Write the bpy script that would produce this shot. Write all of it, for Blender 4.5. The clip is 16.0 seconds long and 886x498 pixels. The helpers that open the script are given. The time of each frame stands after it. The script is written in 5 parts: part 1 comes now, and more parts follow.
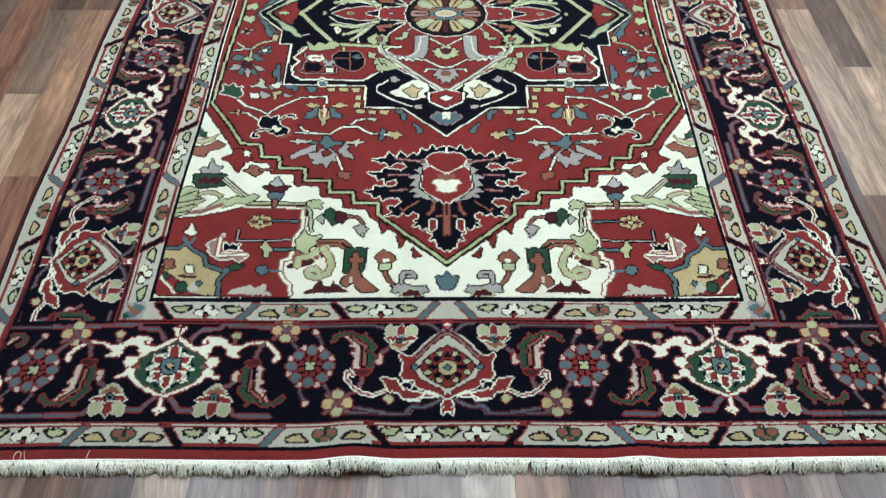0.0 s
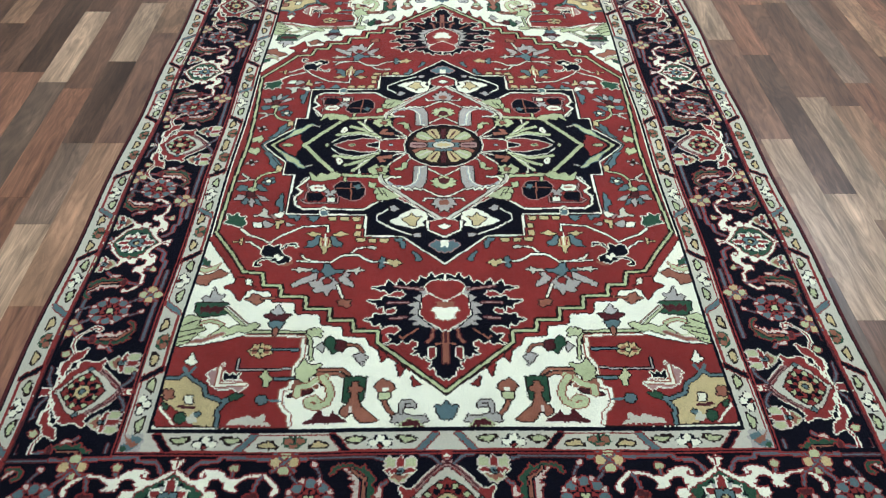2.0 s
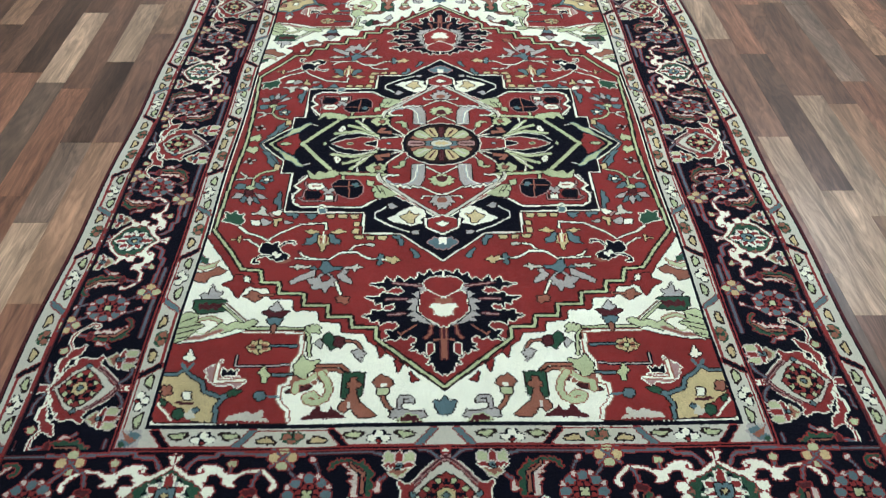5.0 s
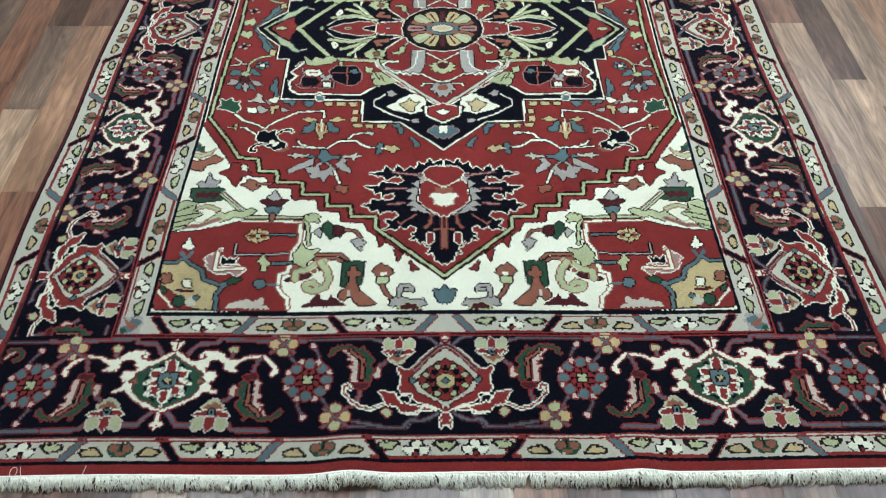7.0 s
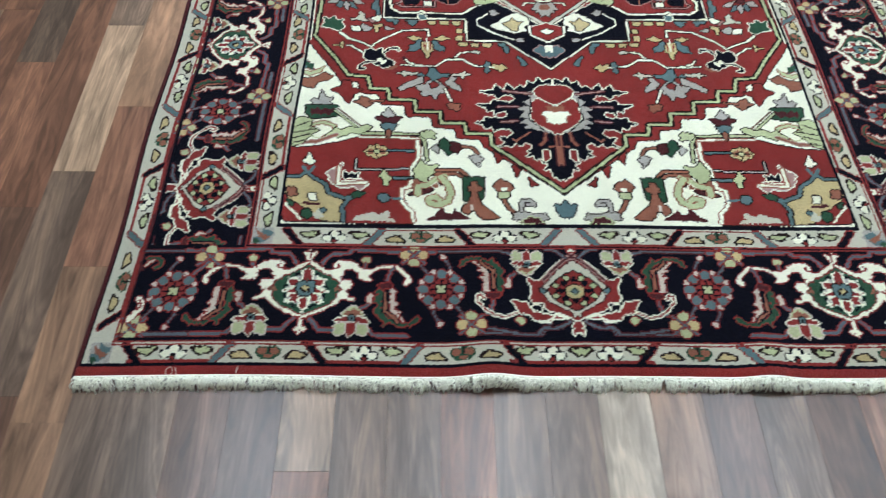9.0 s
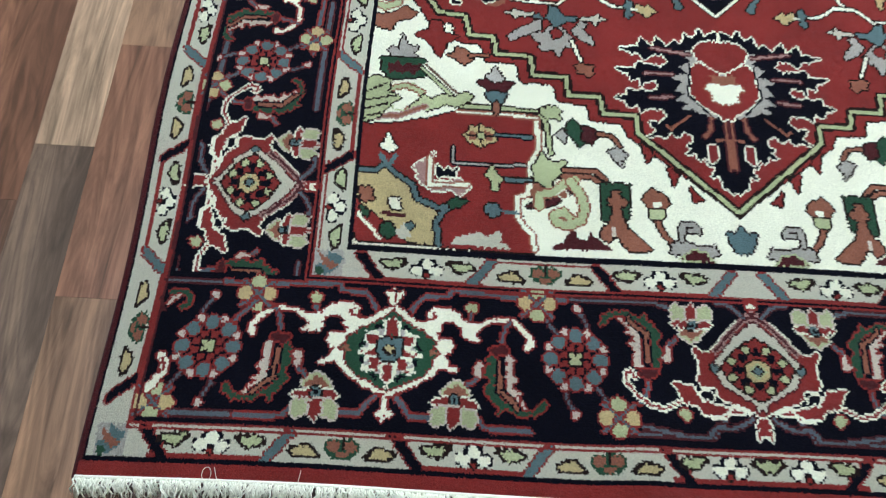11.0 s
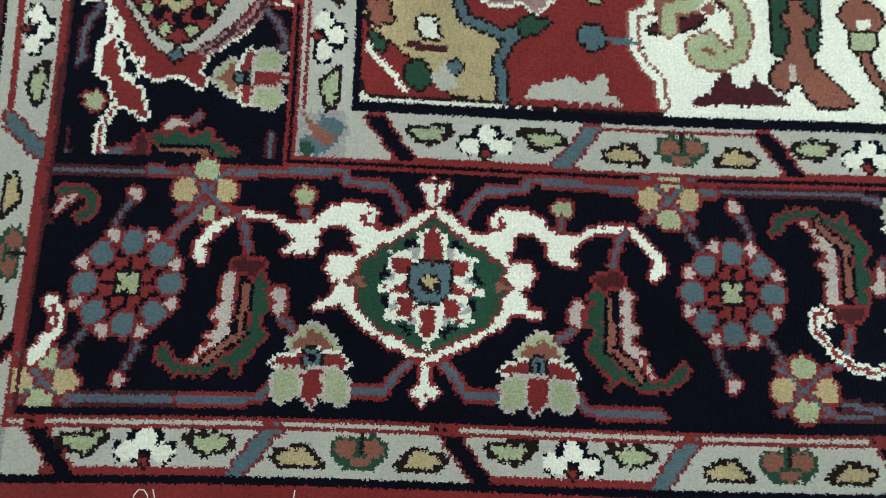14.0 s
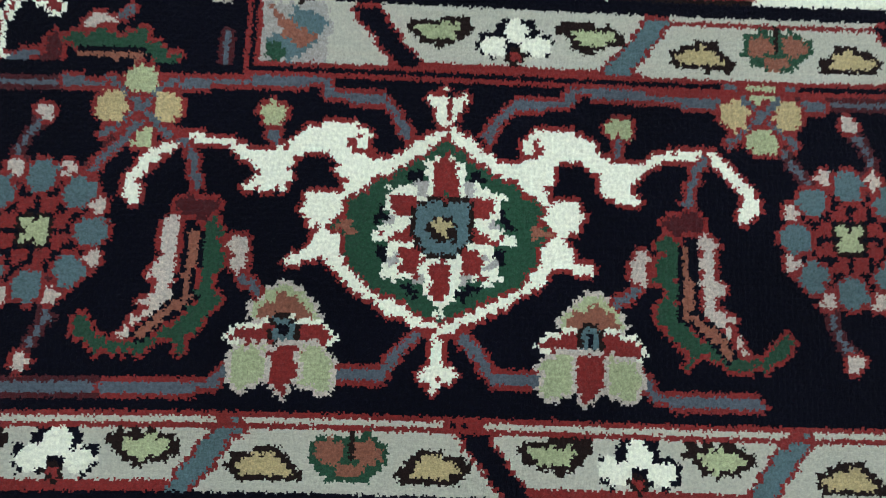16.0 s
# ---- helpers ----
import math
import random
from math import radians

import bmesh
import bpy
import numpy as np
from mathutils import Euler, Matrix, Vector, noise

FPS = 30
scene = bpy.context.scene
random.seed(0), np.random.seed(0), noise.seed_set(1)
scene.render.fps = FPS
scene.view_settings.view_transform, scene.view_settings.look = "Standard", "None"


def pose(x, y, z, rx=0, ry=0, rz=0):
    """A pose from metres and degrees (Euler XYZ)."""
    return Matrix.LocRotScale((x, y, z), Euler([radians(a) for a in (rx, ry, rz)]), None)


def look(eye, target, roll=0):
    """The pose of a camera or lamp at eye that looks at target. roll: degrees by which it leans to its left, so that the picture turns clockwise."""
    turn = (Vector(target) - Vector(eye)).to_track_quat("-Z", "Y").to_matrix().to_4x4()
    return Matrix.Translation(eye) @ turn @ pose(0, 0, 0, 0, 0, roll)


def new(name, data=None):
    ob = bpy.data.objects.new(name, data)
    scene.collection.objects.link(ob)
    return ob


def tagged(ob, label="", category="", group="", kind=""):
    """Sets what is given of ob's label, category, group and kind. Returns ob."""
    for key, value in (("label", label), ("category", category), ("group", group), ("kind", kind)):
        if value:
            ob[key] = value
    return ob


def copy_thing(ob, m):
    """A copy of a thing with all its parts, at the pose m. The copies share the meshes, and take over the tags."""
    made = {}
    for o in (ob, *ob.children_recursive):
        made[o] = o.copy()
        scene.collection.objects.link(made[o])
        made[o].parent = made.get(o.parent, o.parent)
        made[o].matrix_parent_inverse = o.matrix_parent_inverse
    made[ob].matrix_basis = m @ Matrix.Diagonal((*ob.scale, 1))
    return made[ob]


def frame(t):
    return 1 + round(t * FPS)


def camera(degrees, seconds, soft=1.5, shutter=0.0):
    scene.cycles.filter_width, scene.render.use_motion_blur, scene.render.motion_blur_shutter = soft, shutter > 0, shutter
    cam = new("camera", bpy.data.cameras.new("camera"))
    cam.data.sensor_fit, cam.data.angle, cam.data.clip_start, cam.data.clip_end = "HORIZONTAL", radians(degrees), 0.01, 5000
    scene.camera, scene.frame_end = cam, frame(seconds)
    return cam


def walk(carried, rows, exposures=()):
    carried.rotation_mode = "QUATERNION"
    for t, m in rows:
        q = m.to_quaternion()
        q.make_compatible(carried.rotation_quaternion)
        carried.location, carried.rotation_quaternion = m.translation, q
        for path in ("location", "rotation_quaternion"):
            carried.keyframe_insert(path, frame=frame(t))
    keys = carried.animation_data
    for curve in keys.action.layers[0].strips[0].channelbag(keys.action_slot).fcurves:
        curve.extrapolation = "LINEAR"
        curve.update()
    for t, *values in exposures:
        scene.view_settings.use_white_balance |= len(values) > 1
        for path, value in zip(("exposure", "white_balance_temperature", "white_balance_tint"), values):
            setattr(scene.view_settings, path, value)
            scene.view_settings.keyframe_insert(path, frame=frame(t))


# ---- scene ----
cam = camera(56.7, 16.0, soft=1.1, shutter=0.4)
PATH = [
    (0, (-0.033, 0.124, 1.311), (-0.001, 1.412, -0.219), 1.1),
    (0.5, (-0.032, 0.127, 1.318), (0.006, 1.471, -0.163), 1.4),
    (1, (-0.038, 0.127, 1.332), (-0.004, 1.519, -0.104), 1.1),
    (1.5, (-0.039, 0.127, 1.344), (-0.009, 1.566, -0.045), 0.8),
    (2, (-0.035, 0.13, 1.35), (0.002, 1.616, 0.012), 0.8),
    (2.5, (-0.034, 0.134, 1.354), (-0.002, 1.654, 0.054), 0.5),
    (3, (-0.034, 0.138, 1.367), (-0.002, 1.683, 0.097), 0.4),
    (3.2, (-0.033, 0.146, 1.379), (-0.001, 1.694, 0.114), 0.2),
    (5.3, (-0.034, 0.113, 1.332), (0.006, 1.576, -0.031), 0.8),
    (5.5, (-0.032, 0.129, 1.34), (0.006, 1.559, -0.059), 0.8),
    (6, (-0.034, 0.126, 1.33), (0.01, 1.518, -0.105), 1.1),
    (6.5, (-0.034, 0.124, 1.323), (0.004, 1.478, -0.148), 1.1),
    (7, (-0.032, 0.121, 1.31), (0.005, 1.436, -0.197), 1.0),
    (7.5, (-0.03, 0.111, 1.305), (0.003, 1.4, -0.224), 1.1),
    (8, (-0.038, 0.068, 1.307), (-0.016, 1.352, -0.225), 1.5),
    (8.5, (-0.115, 0.05, 1.305), (-0.062, 1.293, -0.261), 3.3),
    (9, (-0.269, 0.061, 1.297), (-0.248, 1.265, -0.3), 1.1),
    (9.5, (-0.367, 0.117, 1.275), (-0.279, 1.27, -0.357), 4.0),
    (10, (-0.395, 0.285, 1.225), (-0.357, 1.381, -0.447), 4.4),
    (10.2, (-0.412, 0.344, 1.201), (-0.392, 1.412, -0.49), 4.8),
    (12.3, (-0.541, 0.8, 0.884), (-0.434, 1.328, -1.042), 12.3),
    (12.5, (-0.55, 0.8, 0.856), (-0.415, 1.31, -1.073), 15.6),
    (13, (-0.536, 0.821, 0.802), (-0.442, 1.265, -1.145), 13.5),
    (13.5, (-0.535, 0.835, 0.748), (-0.457, 1.245, -1.208), 12.5),
    (14, (-0.535, 0.841, 0.683), (-0.447, 1.22, -1.279), 14.8),
    (14.5, (-0.532, 0.84, 0.639), (-0.453, 1.213, -1.325), 14.0),
    (15, (-0.533, 0.843, 0.593), (-0.459, 1.213, -1.371), 13.5),
    (15.5, (-0.531, 0.846, 0.545), (-0.469, 1.214, -1.42), 11.3),
    (16, (-0.532, 0.841, 0.501), (-0.461, 1.192, -1.467), 12.7),
]
walk(cam, [(t, look(eye, target, roll)) for t, eye, target, roll in PATH],
     exposures=[(0.0, -0.04), (1.0, 0.0), (2.0, -0.12), (3.2, -0.15), (5.3, -0.14), (7.5, -0.09), (9.0, -0.03), (10.2, 0.0), (12.3, -0.08), (16.0, -0.07)])

# ---- world and light ----
world = bpy.data.worlds.new("world")
scene.world = world
world.use_nodes = True
world.node_tree.nodes["Background"].inputs[0].default_value = (0.9, 0.95, 1.0, 1)
world.node_tree.nodes["Background"].inputs[1].default_value = 0.05
CEILING = 2.9
LIGHT_POWER = 13.6
LIGHT_COLOUR = (0.85, 1.0, 1.17)

MIDDLE = 2.075        # y of the rug's middle
FLOOR = -0.011        # the pile's surface lies at z = 0


# ---- helpers for parts ----
def part(name, me, material, parent, label=""):
    """A mesh (bmesh or mesh data) as one object under a thing."""
    if isinstance(me, bmesh.types.BMesh):
        data = bpy.data.meshes.new(name)
        me.to_mesh(data)
        me.free()
        me = data
    if material is not None and not me.materials:
        me.materials.append(material)
    ob = new(name, me)
    ob.parent = parent
    if label:
        ob["label"] = label
    return ob


def box(x0, x1, y0, y1, z0, z1, bevel=0.0):
    bm = bmesh.new()
    bmesh.ops.create_cube(bm, size=1)
    for v in bm.verts:
        v.co = Vector((x0 + (v.co.x + .5) * (x1 - x0), y0 + (v.co.y + .5) * (y1 - y0), z0 + (v.co.z + .5) * (z1 - z0)))
    if bevel:
        bmesh.ops.bevel(bm, geom=bm.edges[:], offset=bevel, segments=1, affect="EDGES")
    return bm


def tube(bm, points, radii, sides=5):
    """A closed tube along points."""
    rings = []
    for i, p in enumerate(points):
        p = Vector(p)
        d = (Vector(points[min(i + 1, len(points) - 1)]) - Vector(points[max(i - 1, 0)])).normalized()
        u = d.orthogonal().normalized()
        w = d.cross(u)
        r = radii[i] if hasattr(radii, "__len__") else radii
        rings.append([bm.verts.new(p + r * (math.cos(a) * u + math.sin(a) * w)) for a in (math.tau * k / sides for k in range(sides))])
    for a, b in zip(rings, rings[1:]):
        # start each ring at the vertex nearest to the one before
        o = min(range(sides), key=lambda s: (b[s].co - a[0].co).length)
        for k in range(sides):
            f = bm.faces.new((a[k], a[(k + 1) % sides], b[(o + k + 1) % sides], b[(o + k) % sides]))
            f.smooth = True
    bm.faces.new(rings[0][::-1])
    bm.faces.new(rings[-1])


# ---- materials ----
def nodes_of(name):
    m = bpy.data.materials.new(name)
    m.use_nodes = True
    nt = m.node_tree
    return m, nt, nt.nodes["Principled BSDF"]


def link(nt, a, b):
    nt.links.new(a, b)


def node(nt, kind, **values):
    n = nt.nodes.new(kind)
    for k, v in values.items():
        if k == "operation":
            n.operation = v
        elif k == "blend_type":
            n.blend_type = v
        elif k == "data_type":
            n.data_type = v
        else:
            n.inputs[k.replace("_", " ")].default_value = v
    return n


def ramp(nt, stops):
    r = nt.nodes.new("ShaderNodeValToRGB")
    r.color_ramp.elements[0].position, r.color_ramp.elements[0].color = stops[0][0], (*stops[0][1], 1)
    r.color_ramp.elements[1].position, r.color_ramp.elements[1].color = stops[-1][0], (*stops[-1][1], 1)
    for p, c in stops[1:-1]:
        e = r.color_ramp.elements.new(p)
        e.color = (*c, 1)
    return r


def wool(name, colour, spread=0.28, sheen=0.25, slow_spread=0.9, relief=0.9):
    """Cut wool pile: each knot takes the dye a little differently, with slow bands of lighter and darker dye."""
    m, nt, bsdf = nodes_of(name)
    co = nt.nodes.new("ShaderNodeTexCoord")
    fibre = node(nt, "ShaderNodeTexNoise", Scale=1300.0, Detail=2.0, Roughness=0.7)
    tuft = node(nt, "ShaderNodeTexNoise", Scale=480.0, Detail=2.0)
    slow = node(nt, "ShaderNodeTexNoise", Scale=9.0, Detail=4.0, Roughness=0.6)
    for n in (fibre, tuft, slow):
        link(nt, co.outputs["Object"], n.inputs["Vector"])
    a = node(nt, "ShaderNodeMath", operation="MULTIPLY_ADD")
    link(nt, fibre.outputs["Fac"], a.inputs[0])
    a.inputs[1].default_value, a.inputs[2].default_value = spread * 2.2, 1 - spread * 1.1
    b = node(nt, "ShaderNodeMath", operation="MULTIPLY_ADD")
    link(nt, tuft.outputs["Fac"], b.inputs[0])
    b.inputs[1].default_value, b.inputs[2].default_value = spread * 2.0, 1 - spread
    c = node(nt, "ShaderNodeMath", operation="MULTIPLY_ADD")
    link(nt, slow.outputs["Fac"], c.inputs[0])
    c.inputs[1].default_value, c.inputs[2].default_value = slow_spread, 1 - slow_spread / 2
    ab = node(nt, "ShaderNodeMath", operation="MULTIPLY")
    link(nt, a.outputs[0], ab.inputs[0])
    link(nt, b.outputs[0], ab.inputs[1])
    abc = node(nt, "ShaderNodeMath", operation="MULTIPLY")
    link(nt, ab.outputs[0], abc.inputs[0])
    link(nt, c.outputs[0], abc.inputs[1])
    mix = nt.nodes.new("ShaderNodeVectorMath")
    mix.operation = "SCALE"
    mix.inputs[0].default_value = colour
    link(nt, abc.outputs[0], mix.inputs["Scale"])
    link(nt, mix.outputs[0], bsdf.inputs["Base Color"])
    bsdf.inputs["Roughness"].default_value = 0.9
    bsdf.inputs["Specular IOR Level"].default_value = 0.06
    bsdf.inputs["Sheen Weight"].default_value = sheen
    bsdf.inputs["Sheen Roughness"].default_value = 0.5
    bump = node(nt, "ShaderNodeBump", Strength=relief, Distance=0.0025)
    link(nt, fibre.outputs["Fac"], bump.inputs["Height"])
    link(nt, bump.outputs[0], bsdf.inputs["Normal"])
    return m


DYES = {
    "red": (0.245, 0.0235, 0.0190), "navy": (0.00315, 0.00324, 0.00765), "ivory": (0.79, 0.785, 0.59), "tan": (0.58, 0.562, 0.425),
    "lgreen": (0.475, 0.52, 0.27), "green": (0.0187, 0.07225, 0.0357), "blue": (0.100, 0.170, 0.172), "lblue": (0.38, 0.4275, 0.399), "rust": (0.306, 0.1105, 0.06375),
    "gold": (0.5704, 0.4508, 0.2116), "dark": (0.0187, 0.0102, 0.0085), "wine": (0.07225, 0.0085, 0.0102), "pink": (0.391, 0.221, 0.187),
    "pinkw": (0.62, 0.54, 0.43), "grey": (0.42, 0.39, 0.33), "brown": (0.136, 0.068, 0.0425), "mauve": (0.095, 0.125, 0.142),
}
NAMES = list(DYES)
YARN = [wool(n + "_wool", DYES[n], 0.28 if n in ("ivory", "tan") else 0.55, slow_spread=0.25 if n in ("ivory", "tan") else 0.9, sheen=0.01 if n in ("navy", "dark") else 0.12 if n == "tan" else 0.07, relief=0.5 if n == "ivory" else 0.9) for n in NAMES]


# ---- the rug's design, knot by knot ----
KNOT = 0.33           # cm
HALF_A, HALF_B = 90.5, 132.0
NA, NB = int(HALF_A / KNOT), int(HALF_B / KNOT)


class Loom:
    """One quarter of the design: a runs from the long middle line to the side, b from the cross middle line to the end, in cm."""

    def __init__(self):
        rng = np.random.default_rng(9)
        self.cloth = np.zeros((NA, NB), dtype=np.int8)
        self.a, self.b = np.meshgrid((np.arange(NA) + .5) * KNOT, (np.arange(NB) + .5) * KNOT, indexing="ij")
        self.place = (0.0, 0.0, 1.0, 1.0, False)
        self.fray = 0.0   # how unevenly edges step from row to row, in cm
        zig = rng.uniform(-1, 1, (NA, NB))
        self.zig_a, self.zig_b = np.repeat(zig[:1], NA, axis=0), np.repeat(zig[:, :1], NB, axis=1)

    def put(self, at_a, at_b, s=1.0, c=1.0, side=False):
        """Where the next motif stands: s along the border, c towards the rug's inside."""
        self.place = (at_a, at_b, s, c, side)
        return self

    def home(self):
        self.place = None
        return self

    def map(self, flat, flip):
        p = np.array(flat, dtype=float).reshape(-1, 2)
        if self.place is None:
            return p
        a0, b0, s, c, side = self.place
        u, w = p[:, 0] * s * (-1 if flip else 1), p[:, 1] * c
        return np.stack((a0 - w, b0 + u) if side else (a0 + u, b0 - w), axis=1)

    def window(self, p, margin):
        i0, i1 = int(max((p[:, 0].min() - margin) / KNOT, 0)), int(min((p[:, 0].max() + margin) / KNOT + 1, NA))
        j0, j1 = int(max((p[:, 1].min() - margin) / KNOT, 0)), int(min((p[:, 1].max() + margin) / KNOT + 1, NB))
        return (slice(i0, i1), slice(j0, j1)) if i1 > i0 and j1 > j0 else None

    def lay(self, pieces, colour, out):
        """Outlines of all pieces first, then their inside."""
        if out:
            for win, mask in pieces:
                grown = mask.copy()
                grown[1:] |= mask[:-1]
                grown[:-1] |= mask[1:]
                grown[:, 1:] |= mask[:, :-1]
                grown[:, :-1] |= mask[:, 1:]
                self.cloth[win][grown] = NAMES.index(out)
        for win, mask in pieces:
            self.cloth[win][mask] = NAMES.index(colour)

    def fill(self, colour, out, flat, sym=False):
        pieces = []
        for flip in ((False, True) if sym else (False,)):
            p = self.map(flat, flip)
            win = self.window(p, 2 * KNOT)
            if win is None:
                continue
            x, y = self.a[win] + self.fray * self.zig_a[win], self.b[win] + self.fray * self.zig_b[win]
            mask = np.zeros(x.shape, dtype=bool)
            for (x0, y0), (x1, y1) in zip(p, np.roll(p, -1, axis=0)):
                if y0 != y1:
                    mask ^= ((y0 > y) != (y1 > y)) & (x < (x1 - x0) * (y - y0) / (y1 - y0) + x0)
            pieces.append((win, mask))
        self.lay(pieces, colour, out)

    def stroke(self, colour, width, out, flat, sym=False):
        pieces = []
        for flip in ((False, True) if sym else (False,)):
            p = self.map(flat, flip)
            win = self.window(p, (width + 2) * KNOT)
            if win is None:
                continue
            x, y = self.a[win], self.b[win]
            mask = np.zeros(x.shape, dtype=bool)
            for (x0, y0), (x1, y1) in zip(p, p[1:]):
                dx, dy = x1 - x0, y1 - y0
                t = np.clip(((x - x0) * dx + (y - y0) * dy) / max(dx * dx + dy * dy, 1e-9), 0, 1)
                mask |= np.hypot(x - x0 - t * dx, y - y0 - t * dy) < width * 0.187
            pieces.append((win, mask))
        self.lay(pieces, colour, out)

    def oval(self, colour, out, centre, ra, rb, sym=False):
        ring = []
        for k in range(20):
            w = math.tau * k / 20
            ring += [centre[0] + ra * math.cos(w), centre[1] + rb * math.sin(w)]
        self.fill(colour, out, ring, sym)

    def flower(self, colour, eye, centre, radius, petals):
        x, y = centre
        for i in range(petals):
            w = math.tau * (i + .25) / petals
            ca, sa = math.cos(w), math.sin(w)
            self.fill(colour, "dark", (x + .25 * radius * ca, y + .25 * radius * sa, x + .7 * radius * ca - .32 * radius * sa, y + .7 * radius * sa + .32 * radius * ca,
                                       x + radius * ca, y + radius * sa, x + .7 * radius * ca + .32 * radius * sa, y + .7 * radius * sa - .32 * radius * ca))
        self.oval(eye, "dark", centre, .3 * radius, .28 * radius)

    def band(self, colour, a0, a1, b0, b1):
        m = (self.a >= a0) & (self.a < a1) & (self.b >= b0) & (self.b < b1)
        self.cloth[m] = NAMES.index(colour)


def heart_rosette(k):
    """The round flower in the middle of the rug: broad pale, gold and pink petals round a long eye."""
    def petal(deg, colour, r0, r1, wide, slit):
        ca, sa = math.cos(math.radians(deg)), math.sin(math.radians(deg)) * .94
        def at(r, w):
            return (r * ca - w * sa, r * sa + w * ca)
        k.fill(colour, "dark", (*at(r0, -.35 * wide), *at(r0 + .55 * (r1 - r0), -wide), *at(r1 - .4, -.85 * wide), *at(r1, 0), *at(r1 - .4, .85 * wide), *at(r0 + .55 * (r1 - r0), wide), *at(r0, .35 * wide)))
        if slit:
            k.stroke(slit, 1.3, None, (*at(r0 + .9, 0), *at(r1 - 1.2, 0)))
    petal(0, "pink", 4.4, 9.8, 1.5, "wine")
    petal(22, "rust", 4.4, 9.4, 1.0, None)
    petal(40, "lgreen", 4.2, 9.8, 1.9, "tan")
    petal(66, "gold", 3.6, 9.4, 1.7, "wine")
    petal(90, "wine", 3.2, 9.2, 0.9, None)
    k.oval("blue", "dark", (0, 0), 4.6, 3.1)
    k.oval("rust", None, (3.6, 2.0), 1.1, 0.8)
    k.oval("tan", "dark", (0, 0), 3.2, 1.8)
    k.oval("gold", None, (0, 0), 2.0, 0.9)


def field(k):
    # red lozenge band
    k.fill("red", "dark", (-0.5, 89.5, 16.5, 75.6, 17.3, 73.5, 22.2, 72.9, 22.8, 70.1, 27.5, 69.6, 28.2, 66.2, 33.6, 66.1, 34.3, 62.3, 39.5, 62.2, 40.4, 59.0, 44.4, 58.5, 45.4, 54.8, 49.7, 54.4, 50.7, 52.5, 59.1, 39.8, 58.4, -1.5, -0.5, -0.6))
    k.fill("red", None, (56.7, -1.4, 57.2, 38.3, 47.8, 52.9, 31.4, 64.9, 14.7, 74.3, -0.5, 89.1, -0.5, -0.6))
    k.stroke("dark", 4.4, None, (55.6, -1.4, 57.3, 38.3, 51.9, 46.0, 47.9, 52.5, 43.3, 53.0, 42.4, 57.1, 38.3, 57.2, 37.8, 60.6, 32.0, 60.9, 31.6, 64.6, 26.1, 64.7, 25.8, 68.3, 20.7, 68.3, 20.2, 71.5, 14.9, 71.7, 14.7, 75.1, -0.5, 89.1))
    k.stroke("lgreen", 1.7, None, (55.6, -1.4, 57.3, 38.3, 51.9, 46.0, 47.9, 52.5, 43.3, 53.0, 42.4, 57.1, 38.3, 57.2, 37.8, 60.6, 32.0, 60.9, 31.6, 64.6, 26.1, 64.7, 25.8, 68.3, 20.7, 68.3, 20.2, 71.5, 14.9, 71.7, 14.7, 75.1, -0.5, 89.1))
    k.fill("red", "dark", (49.0, 54.4, 47.3, 54.4, 46.6, 57.0, 44.1, 57.6, 46.2, 59.4, 46.9, 62.4, 48.8, 59.4, 51.7, 57.5, 49.3, 56.6))
    # corner panel
    k.fill("red", "dark", (57.9, 96.6, 63.3, 75.9, 59.6, 76.1, 54.2, 75.9, 48.4, 74.4, 43.8, 72.7, 30.6, 72.5, 30.2, 79.5, 31.8, 81.8, 32.1, 87.0, 33.8, 88.0, 33.5, 91.7, 31.5, 93.9, 31.1, 97.1))
    k.fill("rust", "dark", (31.6, 81.8, 30.4, 82.1, 29.4, 84.0, 28.8, 86.2, 29.1, 87.6, 32.0, 87.6))
    k.stroke("ivory", 1.8, "rust", (30.9, 73.1, 30.8, 79.1, 32.1, 81.9, 32.2, 87.0, 34.1, 87.8, 33.8, 91.7, 31.8, 93.9, 31.4, 96.5))
    k.stroke("lgreen", 1.6, "dark", (43.4, 71.6, 30.6, 71.8, 29.4, 74.1, 28.8, 79.6))
    k.stroke("ivory", 1, "rust", (43.8, 72.7, 30.7, 73.0))
    k.fill("lgreen", "dark", (30.3, 70.8, 29.4, 71.3, 29.3, 70.4, 28.5, 71.0, 27.8, 70.4, 27.5, 71.2, 26.8, 71.6, 27.4, 72.2, 27.0, 73.2, 28.0, 72.8, 29.0, 73.1, 30.1, 72.5))
    # gold beast
    k.fill("gold", "dark", (59.9, 85.0, 58.2, 84.3, 54.8, 84.1, 52.8, 85.1, 50.3, 87.3, 49.6, 88.7, 46.2, 90.4, 45.8, 93.5, 45.9, 96.6, 50.2, 96.5, 53.7, 93.4, 57.6, 90.2, 59.2, 87.8))
    k.stroke("blue", 2, "dark", (60.1, 84.3, 55.8, 84.6, 54.4, 83.2, 52.9, 84.7, 50.1, 86.6, 49.3, 89.0, 45.9, 90.4, 44.3, 89.9, 45.4, 91.3, 46.2, 92.9, 45.7, 96.6))
    k.stroke("blue", 2, None, (55.3, 81.7, 53.9, 83.6, 52.9, 81.7))
    k.fill("rust", "dark", (58.3, 87.6, 56.5, 87.5, 55.5, 89.7, 57.4, 90.0))
    k.fill("ivory", "dark", (53.6, 89.2, 52.0, 89.2, 51.6, 91.1, 53.1, 91.1))
    k.fill("green", "dark", (57.8, 90.6, 56.4, 91.6, 56.3, 93.0, 57.5, 92.0))
    k.fill("green", "dark", (54.5, 93.8, 52.8, 93.4, 52.0, 95.2, 53.3, 96.1, 54.6, 95.4))
